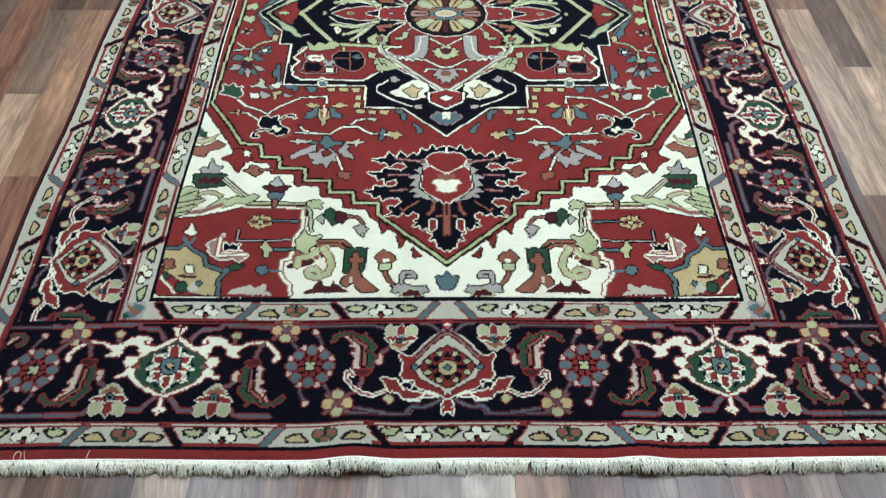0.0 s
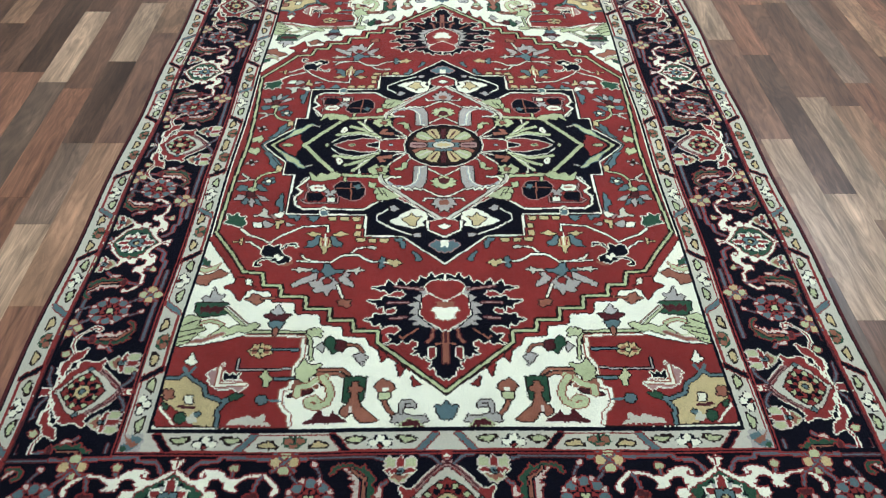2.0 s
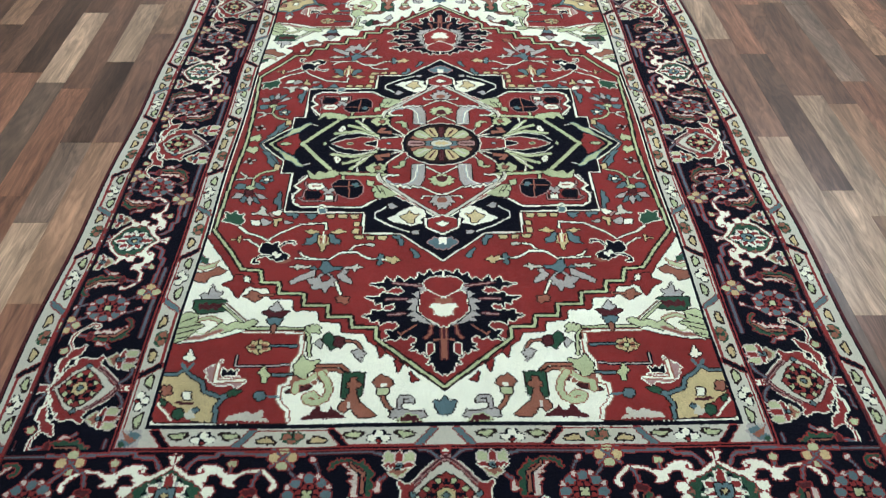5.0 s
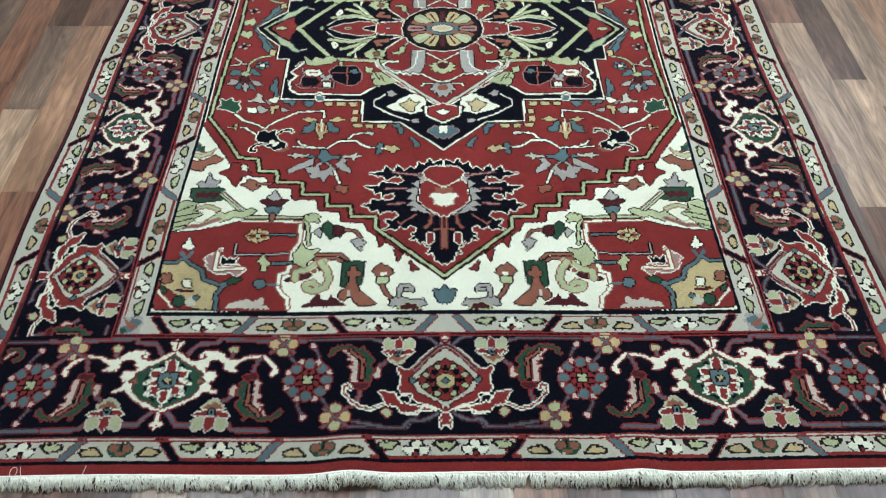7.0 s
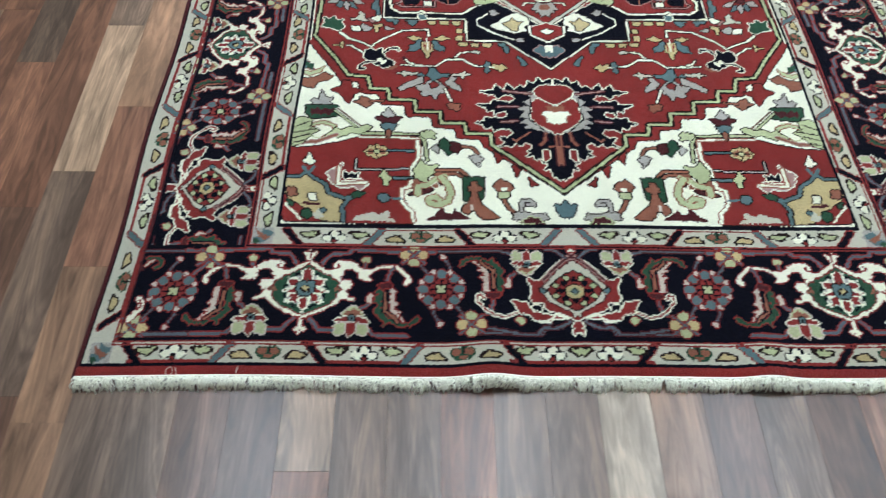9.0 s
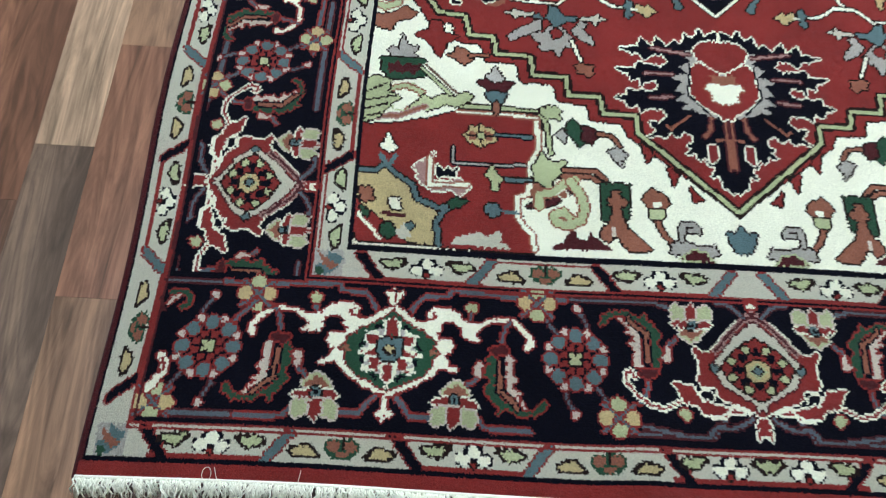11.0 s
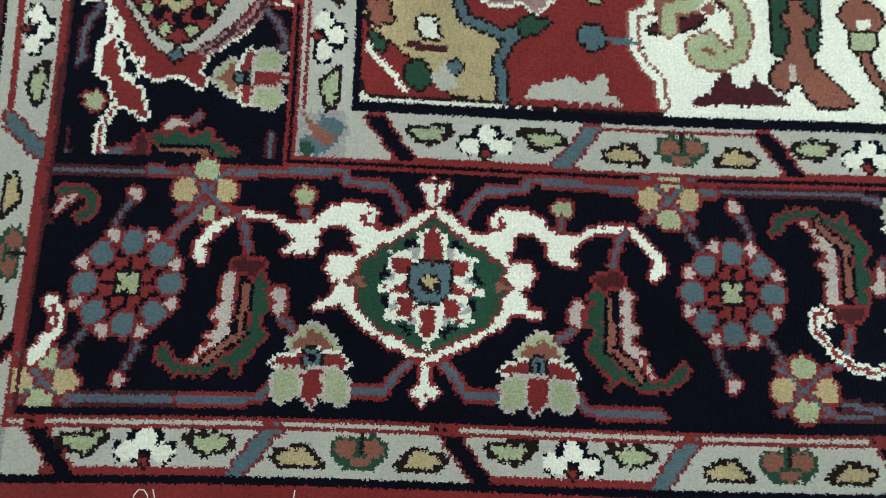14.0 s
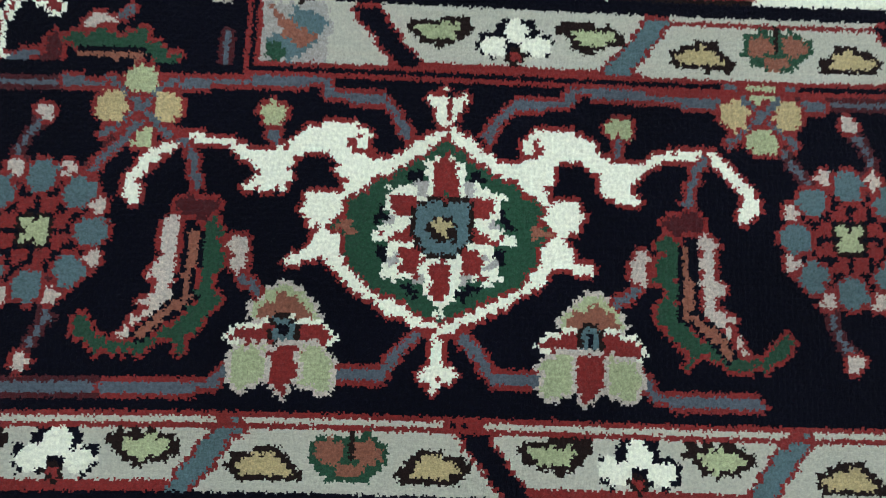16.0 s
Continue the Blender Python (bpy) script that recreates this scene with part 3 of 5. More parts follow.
    k.fill("lgreen", "dark", (13.5, 11.1, 11.7, 10.8, 11.5, 8.7, 10.1, 8.5, 10.2, 10.9, 11.6, 12.1, 13.3, 11.6))
    k.stroke("ivory", 1.8, "dark", (14.9, 18.1, 15.7, 16.4, 14.4, 15.1, 13.2, 15.4, 11.8, 15.2))
    k.fill("grey", "dark", (8.1, 10.4, 4.5, 9.9, 4.8, 16.5, 5.7, 20.0, 7.2, 20.2, 9.6, 21.1, 10.6, 20.2, 8.3, 18.5))
    k.stroke("lblue", 2.2, None, (5.6, 10.9, 6.6, 11.2, 7.0, 16.5, 8.3, 18.5, 10.3, 19.7, 13.7, 18.9, 14.9, 17.4))
    k.stroke("ivory", 1, None, (5.0, 10.4, 6.6, 10.7, 7.3, 16.8, 8.8, 18.7, 10.6, 20.2))
    k.stroke("ivory", 1.3, "dark", (13.6, 19.1, 11.8, 20.4, 11.2, 19.4, 10.2, 20.9, 9.5, 19.9, 8.4, 21.2, 7.8, 20.2, 6.0, 21.0))
    k.stroke("ivory", 1.2, "dark", (4.2, 11.5, 0.5, 14.6))
    k.fill("lgreen", "dark", (3.7, 16.8, 2.3, 16.8, 3.0, 15.6, 1.4, 16.1, 1.1, 15.1, -0.5, 15.1, -0.5, 20.8, -0.5, 20.1, -0.5, 21.0, 1.4, 19.6, 2.1, 20.0, 2.4, 18.8, 3.3, 18.6, 2.7, 17.8))
    k.fill("wine", None, (1.6, 16.1, -0.5, 15.4, -0.5, 19.4, -0.5, 18.6, 1.1, 18.1))
    k.fill("green", None, (0.8, 18.1, -0.5, 18.6, -0.5, 19.9, -0.5, 19.3))
    k.stroke("ivory", 1.2, "dark", (5.6, 20.5, 1.5, 23.7, -0.5, 23.9))
    k.stroke("ivory", 1.6, "dark", (5.2, 25.5, 4.9, 24.6, 2.2, 24.6))
    k.fill("grey", "dark", (3.3, 25.8, 2.4, 24.8, 2.8, 26.2, 3.4, 27.2, 2.1, 27.4, 2.5, 28.8, 1.4, 28.3, 1.1, 30.2, -0.5, 29.1, -0.5, 30.2, -0.5, 24.4, 0.7, 24.9, 1.8, 24.4))
    k.fill("rust", None, (1.5, 25.6, -0.5, 24.9, -0.5, 28.2, -0.5, 27.9, 1.2, 27.0))
    # rosette at the heart
    k.oval("navy", "ivory", (0, 0), 11.2, 10.6)
    k.oval("dark", None, (0, 0), 10.4, 9.8)
    heart_rosette(k)
    # navy wedge below
    k.fill("ivory", "dark", (14.4, 33.8, 12.3, 32.5, 10.3, 30.3, 7.4, 28.7, 4.7, 30.3, 4.2, 33.1, 5.6, 33.9, 5.0, 35.7, 6.6, 36.1, 8.0, 36.9, 10.2, 35.8, 12.4, 35.1))
    k.fill("gold", "dark", (11.0, 32.9, 8.8, 31.9, 8.4, 30.5, 7.5, 32.6, 6.0, 31.9, 7.0, 33.7, 7.3, 35.6, 8.7, 35.8, 9.5, 34.5))
    k.stroke("ivory", 1.3, None, (14.6, 29.1, 17.3, 31.3, 17.3, 33.5, 13.3, 36.6, 8.4, 39.1))
    k.fill("grey", "dark", (14.2, 27.9, 12.8, 27.2, 12.4, 28.2, 11.5, 28.7, 12.4, 29.3, 13.3, 29.8, 13.9, 28.8))
    k.fill("grey", "dark", (7.8, 38.7, 6.1, 38.7, 6.1, 40.0, 7.5, 39.9))
    k.fill("red", "ivory", (4.1, 34.2, -0.5, 32.7, -0.5, 32.7, -0.5, 40.1, -0.5, 40.5, 4.1, 37.4))
    k.stroke("ivory", 1.6, "dark", (4.4, 33.9, 4.1, 37.4, -0.5, 40.5))
    k.fill("ivory", "dark", (1.8, 35.7, -0.5, 34.7, -0.5, 35.3, -0.5, 37.5, -0.5, 37.5))
    k.fill("blue", "pink", (3.7, 42.5, 2.6, 42.1, 2.3, 41.1, 1.2, 41.9, -0.5, 41.3, -0.5, 46.8, 0.8, 45.0, 1.6, 45.8, 2.0, 44.4, 3.3, 43.9))
    k.fill("ivory", None, (1.0, 41.3, -0.5, 41.3, -0.5, 43.8, 0.8, 43.8))
    # leaves and flowers of the red ground
    k.fill("green", "ivory", (55.9, 34.5, 55.2, 33.2, 55.8, 30.9, 54.0, 31.8, 53.1, 30.5, 52.4, 32.1, 50.9, 31.9, 51.1, 33.4, 50.3, 34.5, 51.3, 36.3, 53.2, 35.4))
    k.fill("ivory", "dark", (48.7, 34.4, 46.4, 34.2, 46.0, 36.3, 48.2, 36.1))
    k.fill("tan", "dark", (49.3, 31.2, 48.1, 31.5, 47.1, 30.4, 46.9, 28.3, 45.8, 29.3, 45.6, 31.1, 44.5, 32.2, 46.2, 32.4, 47.4, 31.7, 48.6, 32.1))
    k.fill("grey", "dark", (45.7, 33.3, 44.5, 34.2, 43.4, 34.9, 44.0, 35.9, 45.3, 36.4, 46.2, 34.6))
    k.fill("pink", "dark", (44.9, 31.3, 43.6, 30.7, 42.2, 32.0, 43.3, 32.9))
    k.fill("ivory", "dark", (43.8, 31.1, 42.5, 30.2, 41.5, 29.8, 41.4, 31.6, 42.5, 32.5))
    k.fill("gold", "dark", (43.0, 33.8, 40.9, 33.2, 40.7, 34.5, 41.9, 34.7, 41.9, 36.6, 42.5, 36.8))
    k.fill("grey", "dark", (40.3, 34.5, 39.5, 34.1, 39.1, 34.7, 37.9, 35.2, 39.2, 35.6, 40.0, 35.6))
    k.stroke("ivory", 1.3, "dark", (51.4, 36.7, 49.0, 39.1, 46.0, 40.4, 43.6, 41.9))
    k.stroke("gold", 1.2, "dark", (52.3, 41.7, 50.6, 41.8, 50.4, 40.5))
    k.stroke("gold", 1.1, "dark", (50.6, 41.8, 50.2, 42.8))
    k.stroke("ivory", 1.2, "dark", (49.2, 41.8, 48.2, 41.8, 44.8, 44.7))
    k.stroke("ivory", 1.3, "dark", (43.3, 42.1, 41.2, 39.6, 36.0, 35.9, 29.6, 35.3, 29.4, 37.7))
    k.fill("navy", "ivory", (44.8, 45.7, 44.5, 43.5, 43.1, 42.7, 42.4, 43.7, 40.7, 42.7, 40.1, 44.8, 39.2, 46.6, 37.6, 47.2, 37.5, 48.8, 40.1, 49.8, 42.3, 48.2, 44.6, 46.5))
    k.fill("ivory", None, (41.5, 46.6, 40.6, 46.2, 40.2, 47.2, 39.2, 46.6, 39.2, 47.8, 40.3, 48.4, 41.4, 47.4))
    k.stroke("navy", 1.3, "ivory", (40.1, 44.2, 38.9, 42.8, 37.0, 42.4, 36.6, 43.4))
    k.stroke("navy", 1.3, "ivory", (42.3, 47.6, 44.3, 47.9, 45.5, 49.1, 45.5, 50.3, 44.3, 50.1))
    k.fill("rust", None, (39.6, 50.4, 38.2, 49.2, 36.6, 48.6, 36.7, 49.8, 38.2, 50.6))
    k.fill("blue", "dark", (34.9, 43.7, 33.7, 42.9, 34.0, 41.4, 32.6, 40.8, 32.3, 39.5, 31.2, 39.4, 30.9, 41.7, 31.8, 43.1, 33.4, 43.7))
    k.fill("blue", "dark", (24.0, 43.8, 25.6, 43.4, 25.3, 42.0, 26.9, 41.1, 27.3, 39.8, 28.5, 39.4, 28.3, 41.7, 27.3, 43.2))
    k.fill("gold", "dark", (31.0, 40.0, 29.0, 40.0, 28.3, 41.7, 28.1, 43.4, 29.0, 44.0, 29.2, 46.4, 29.6, 46.4, 30.1, 44.3, 30.9, 43.3, 31.1, 41.5))
    k.stroke("red", 1, None, (30.5, 40.4, 30.2, 42.9))
    k.stroke("ivory", 1, None, (29.8, 38.7, 29.5, 42.9))
    k.stroke("red", 1, None, (28.9, 40.6, 28.8, 43.1))
    k.fill("gold", "dark", (35.3, 38.2, 33.8, 38.3, 33.4, 37.2, 32.6, 38.3, 31.0, 38.7, 32.4, 39.3, 33.1, 39.7, 33.8, 38.9))
    k.fill("gold", "dark", (28.5, 38.8, 26.9, 38.4, 26.1, 37.3, 25.5, 38.4, 23.9, 38.6, 25.4, 39.4, 26.2, 39.6))
    k.stroke("ivory", 1.2, "dark", (35.8, 48.7, 27.9, 49.0))
    k.stroke("ivory", 1.3, "dark", (27.8, 49.4, 26.3, 48.0, 24.8, 46.6, 20.9, 46.5, 19.5, 47.9, 18.0, 48.9, 16.0, 49.0))
    k.stroke("ivory", 1.2, "dark", (34.7, 46.7, 33.8, 47.9, 32.7, 48.3))
    k.fill("wine", None, (35.6, 45.7, 34.8, 45.5, 34.5, 46.5, 35.2, 46.5))
    k.stroke("ivory", 1.2, "dark", (22.8, 45.7, 21.5, 44.1, 19.5, 43.7))
    k.fill("tan", "dark", (19.0, 43.5, 17.2, 43.3, 16.5, 43.9, 17.2, 44.3, 19.0, 44.3))
    k.fill("blue", "dark", (15.4, 47.2, 14.6, 47.4, 14.5, 48.8, 14.7, 50.7, 15.5, 51.3, 15.9, 50.7, 15.4, 49.2, 16.1, 48.6))
    k.fill("gold", "dark", (13.7, 48.2, 12.3, 48.6, 11.5, 48.0, 10.8, 49.2, 10.0, 49.5, 10.9, 50.0, 12.2, 51.0, 12.8, 50.0, 13.8, 49.8))
    k.stroke("ivory", 0.9, None, (14.6, 49.4, 13.7, 49.4))
    k.fill("tan", "dark", (36.8, 51.6, 35.2, 51.2, 35.1, 50.6, 34.5, 51.2, 31.8, 51.4, 31.7, 52.2, 34.4, 52.2, 34.8, 53.1, 35.1, 52.2))
    k.fill("tan", "dark", (23.8, 52.0, 21.4, 51.6, 20.6, 50.8, 20.3, 51.6, 19.2, 51.8, 20.5, 52.4, 21.0, 53.7, 21.6, 52.4, 23.8, 52.5))
    k.fill("grey", "dark", (30.5, 52.6, 32.2, 53.7, 33.1, 54.3, 34.7, 55.4, 36.1, 56.8, 35.4, 57.6, 34.0, 56.9, 32.0, 55.8, 30.3, 55.1))
    k.fill("grey", "dark", (25.2, 54.8, 24.3, 53.7, 23.5, 52.5, 22.6, 53.3, 23.3, 54.4, 21.9, 56.0, 21.2, 57.8, 22.3, 57.4, 24.0, 56.3))
    k.fill("grey", "dark", (32.0, 56.0, 30.1, 55.6, 29.2, 54.3, 26.8, 54.2, 25.9, 55.5, 25.0, 56.6, 24.2, 57.0, 25.5, 57.6, 25.4, 58.7, 26.5, 58.1, 26.6, 59.2, 27.4, 60.4, 27.8, 60.4, 28.2, 58.8, 29.2, 59.5, 30.8, 59.1, 30.4, 58.0, 31.6, 57.1))
    k.fill("red", "dark", (28.8, 55.3, 27.9, 54.5, 26.7, 55.3, 26.9, 56.4, 28.2, 56.6))
    k.fill("blue", "dark", (31.9, 51.8, 30.6, 51.7, 29.9, 52.4, 29.0, 51.3, 28.9, 49.7, 27.5, 49.8, 27.1, 51.3, 25.7, 51.9, 24.2, 51.8, 24.3, 52.9, 25.6, 52.7, 26.9, 53.6, 28.4, 54.2, 29.0, 52.4, 30.5, 52.6, 31.7, 52.4))
    k.stroke("ivory", 1.5, "dark", (25.1, 57.0, 24.4, 59.2, 23.6, 61.0))
    k.fill("rust", "dark", (24.8, 62.1, 23.5, 61.6, 22.7, 62.1, 21.4, 62.1, 21.9, 63.0, 21.6, 63.9, 22.6, 64.2, 23.6, 63.7, 24.6, 63.8, 24.3, 63.0))
    k.fill("blue", "dark", (55.3, 20.7, 54.4, 18.8, 52.6, 19.0, 51.8, 21.0, 54.0, 21.4))
    k.fill("blue", "dark", (50.9, 19.1, 49.0, 18.4, 46.7, 21.1, 48.6, 21.0, 50.2, 20.5))
    k.fill("grey", "dark", (55.3, 25.0, 54.0, 22.9, 52.1, 23.4, 53.0, 25.2))
    k.fill("grey", "dark", (49.4, 22.9, 47.3, 23.9, 46.0, 25.3, 47.9, 25.3))
    k.fill("blue", "dark", (52.8, 26.2, 52.3, 24.1, 51.1, 24.8, 51.8, 27.1))
    k.fill("blue", "dark", (49.8, 24.6, 48.6, 25.1, 47.6, 27.4, 49.2, 26.5))
    k.fill("grey", "dark", (51.1, 26.0, 50.8, 24.3, 49.5, 25.8, 50.1, 28.5))
    k.fill("wine", "dark", (52.1, 21.9, 50.3, 21.7, 49.7, 23.6, 51.4, 23.9))
    k.fill("lgreen", "dark", (52.3, 20.7, 51.3, 19.3, 49.6, 20.8, 50.9, 21.5))
    k.stroke("lgreen", 1.5, "dark", (50.5, 19.6, 50.7, 16.4, 49.4, 14.4, 48.0, 13.4, 45.4, 12.7))
    k.stroke("tan", 1.3, "dark", (55.2, 17.0, 53.3, 16.8, 52.7, 15.6, 54.6, 13.8))
    k.stroke("tan", 1.2, "dark", (50.9, 16.4, 52.4, 16.3))
    k.flower("blue", "ivory", (47.1, 16.9), 2.0, 5)
    k.flower("grey", "dark", (53.1, 8.4), 1.7, 4)
    k.fill("lgreen", "dark", (55.0, 3.3, 54.7, 1.1, 53.5, 2.2, 52.8, 0.9, 51.7, 3.3, 52.8, 4.9))
    k.stroke("blue", 1.3, "dark", (51.5, 0.6, 49.5, 3.4))
    k.stroke("blue", 1.3, "dark", (47.2, 6.1, 45.1, 9.3))
    # great navy palmette
    k.fill("navy", "ivory", (1.1, 53.5, 2.5, 54.6, 3.3, 52.8, 4.5, 55.1, 5.7, 54.1, 6.6, 56.6, 7.9, 55.5, 8.9, 57.4, 10.7, 55.0, 11.5, 57.4, 13.3, 55.4, 14.0, 57.3, 17.2, 57.7, 15.0, 58.9, 13.7, 58.7, 13.3, 60.2, 11.9, 59.2, 10.1, 58.8, 9.0, 60.3, 10.3, 61.5, 12.1, 61.0, 14.2, 60.7, 14.6, 62.0, 18.3, 62.0, 16.0, 63.2, 15.4, 64.6, 14.0, 63.9, 13.8, 65.7, 12.8, 64.6, 11.3, 64.2, 10.8, 65.6, 12.2, 66.7, 13.9, 66.2, 14.2, 67.0, 16.1, 66.0, 16.2, 67.6, 18.5, 68.0, 16.7, 68.8, 15.8, 70.1, 14.7, 69.3, 13.9, 70.8, 12.6, 69.9, 10.4, 70.1, 9.9, 71.4, 11.2, 72.8, 12.8, 72.6, 11.9, 74.4, 13.5, 75.6, 11.4, 75.1, 10.6, 75.7, 9.5, 74.6, 8.6, 75.5, 7.7, 74.4, 6.1, 74.5, 6.0, 76.0, 7.3, 77.1, 5.9, 77.0, 7.7, 78.8, 5.7, 78.1, 5.4, 79.5, 4.1, 78.9, 4.0, 80.2, 2.9, 80.8, 3.8, 82.5, 2.4, 82.2, 2.0, 84.2, 0.3, 85.3, -0.8, 85.1, 0.4, 53.5))
    k.fill("grey", None, (-0.8, 56.4, 3.0, 56.5, 6.5, 58.4, 5.4, 60.0, 7.3, 61.3, 5.7, 62.5, 8.9, 63.5, 6.8, 64.5, 8.3, 66.1, 6.6, 66.8, 8.4, 68.2, 6.5, 68.7, 7.7, 69.9, 5.2, 69.8, 4.6, 70.7, 3.3, 70.3, 2.7, 71.7, 1.4, 71.1, -0.4, 72.3))
    k.stroke("pink", 1.1, "wine", (11.6, 57.6, 5.3, 58.6))
    k.stroke("pink", 1.1, "wine", (13.2, 63.0, 8.6, 62.8))
    k.stroke("pink", 1.1, "wine", (12.5, 67.9, 8.7, 67.5))
    k.stroke("rust", 1.2, None, (6.2, 71.2, 9.5, 73.9, 10.1, 73.1))
    k.stroke("rust", 1.5, "wine", (2.7, 71.3, 3.0, 73.7, 4.0, 75.0))
    k.stroke("rust", 1.6, "wine", (0.5, 72.0, 0.4, 80.8))
    k.stroke("rust", 1.3, None, (2.1, 75.6, 0.3, 75.3))
    k.fill("red", "ivory", (3.7, 76.5, 2.4, 76.5, 2.2, 78.6, 2.8, 79.8, 3.7, 79.5))
    k.fill("red", "ivory", (0.1, 55.5, 3.0, 55.6, 4.7, 57.6, 3.9, 59.5, 2.2, 60.9, 0.6, 62.1, -0.3, 61.9))
    k.fill("red", "ivory", (0.8, 62.1, 2.4, 61.1, 3.9, 60.0, 5.3, 61.6, 5.6, 66.6, 4.6, 68.3, 2.5, 69.8, 0.7, 71.5, -0.5, 71.3))
    k.stroke("navy", 1.0, None, (5.3, 60.6, 6.2, 66.9, 3.1, 70.3))
    k.fill("rust", None, (-0.2, 62.8, 2.3, 62.5, 2.2, 63.7, 1.3, 64.8, -0.3, 64.4))
    k.fill("ivory", "rust", (0.0, 64.7, 1.0, 64.4, 2.5, 64.3, 3.1, 65.5, 2.2, 66.5, 2.1, 67.9, 0.6, 68.4, -0.1, 68.4))


def cream_medallion(k):
    k.fill("ivory", "red", (0.1, 6.7, 3.2, 4.5, 4.8, 4.2, 4.9, 5.9, 5.9, 6.6, 7.9, 6.6, 9.3, 5.9, 10.1, 4.8, 12.4, 4.5, 13.5, 5.4, 17.0, 5.7, 18.7, 4.4, 19.8, 2.8, 20.0, 1.6, 19.0, 0.9, 18.8, 1.8, 19.2, 2.6, 18.3, 3.6, 16.8, 5.0, 13.8, 4.9, 12.3, 3.8, 11.7, 2.9, 12.7, 2.0, 10.1, 2.2, 9.6, 3.1, 9.9, 3.7, 8.8, 4.6, 7.4, 4.5, 6.7, 4.0, 7.0, 3.2, 6.2, 2.9, 6.6, 1.8, 8.4, 1.9, 8.9, 0.8, 8.3, -0.1, 7.2, -0.2, 8.1, -1.0, 8.4, -1.8, 9.8, -2.3, 9.1, -2.8, 7.5, -2.1, 6.7, -2.7, 5.6, -3.9, 3.1, -5.4, 1.2, -6.2, -0.3, -6.9), sym=True)
    k.stroke("red", 1, None, (5.0, 4.8, 5.6, 4.8, 6.1, 5.3, 5.6, 5.7), sym=True)
    k.fill("green", "red", (0.1, 5.7, 1.7, 4.2, 3.5, 3.1, 4.8, 2.7, 4.8, 1.9, 6.2, 1.7, 6.0, 0.4, 7.1, -0.0, 6.0, -0.7, 5.8, -2.1, 4.9, -3.5, 2.8, -4.5, 1.1, -5.4, -0.2, -5.9), sym=True)
    k.fill("rust", None, (6.9, -0.1, 5.6, 0.4, 5.5, -0.7), sym=True)
    k.fill("navy", None, (2.7, 3.2, 1.5, 3.7, 1.3, 3.0, 2.2, 2.7), sym=True)
    k.fill("navy", None, (4.5, -0.0, 4.1, 0.7, 3.6, 1.5, 3.4, 0.3), sym=True)
    k.fill("navy", None, (4.1, -1.6, 3.4, -1.3, 3.3, -2.2, 3.9, -2.2), sym=True)
    k.fill("navy", None, (2.5, -3.7, 2.0, -3.5, 1.1, -4.1, 1.3, -4.6, 2.0, -4.1), sym=True)
    k.fill("ivory", None, (0.1, 4.9, 0.6, 4.4, 1.2, 4.2, 1.3, 2.9, 2.2, 2.9, 2.4, 2.5, 3.6, 2.5, 3.7, 1.0, 3.0, 0.6, 3.0, 0.3, 4.4, -0.4, 4.4, -0.9, 3.3, -1.1, 3.6, -2.4, 3.7, -3.3, 2.9, -3.1, 3.2, -3.6, 2.0, -3.4, 1.2, -3.6, 0.7, -4.7, -0.2, -5.5), sym=True)
    k.fill("grey", None, (2.0, 2.8, 1.2, 3.1, 1.3, 1.9, 1.8, 2.1), sym=True)
    k.fill("grey", None, (3.8, -0.1, 3.4, 0.5, 2.9, 0.7, 2.9, 0.0), sym=True)
    k.fill("grey", None, (3.4, -2.0, 2.7, -1.5, 2.7, -2.5, 3.3, -2.5), sym=True)
    k.fill("grey", None, (1.9, -3.4, 1.3, -2.9, 1.0, -3.8), sym=True)
    k.fill("red", None, (0.1, 4.6, 0.7, 4.2, 0.8, 1.6, -0.0, 1.4), sym=True)
    k.fill("red", None, (3.4, 2.1, 1.9, 2.0, 1.6, 1.4, 1.9, 0.6, 3.0, 0.6), sym=True)
    k.fill("red", None, (4.2, -0.4, 3.3, -0.6, 1.7, -0.0, 1.6, -0.9, 3.1, -1.0), sym=True)
    k.fill("red", None, (2.5, -1.5, 1.3, -1.1, 1.2, -2.2, 1.5, -3.1, 2.7, -3.2, 2.6, -2.4), sym=True)
    k.fill("red", None, (-0.2, -4.8, 0.6, -4.2, 0.7, -2.5, -0.1, -2.0), sym=True)
    k.fill("blue", "dark", (-0.0, 1.2, 0.3, 1.6, 1.5, 1.5, 1.7, 0.7, 1.6, -0.8, 1.0, -1.5, 0.1, -1.7, -0.1, -2.2), sym=True)
    k.fill("dark", None, (-0.0, 0.8, 0.8, 0.5, 1.1, -0.0, 0.7, -0.8, -0.1, -1.0), sym=True)
    k.fill("gold", None, (-0.1, 0.6, 0.4, 0.4, 0.7, -0.0, 0.2, -0.3, -0.1, -0.6), sym=True)
    k.fill("ivory", "red", (0.2, 9.5, 0.4, 9.1, 0.4, 8.4, 1.0, 8.8, 1.5, 8.6, 1.2, 8.3, 0.7, 7.7, 0.6, 7.1, 0.1, 6.6), sym=True)
    k.fill("ivory", "red", (-0.3, -6.7, 0.4, -7.0, 0.1, -7.4, 0.3, -7.9, 0.4, -8.5, 1.1, -9.0, 0.9, -9.6, 0.2, -9.2, -0.1, -9.2, -0.1, -10.2, -0.4, -10.7), sym=True)
    k.fill("lgreen", "red", (11.9, 7.4, 11.2, 7.8, 10.3, 7.4, 10.1, 6.7, 11.0, 6.0, 11.7, 6.6), sym=True)
    k.stroke("mauve", 1.2, "red", (11.0, 5.9, 10.9, 5.1), sym=True)
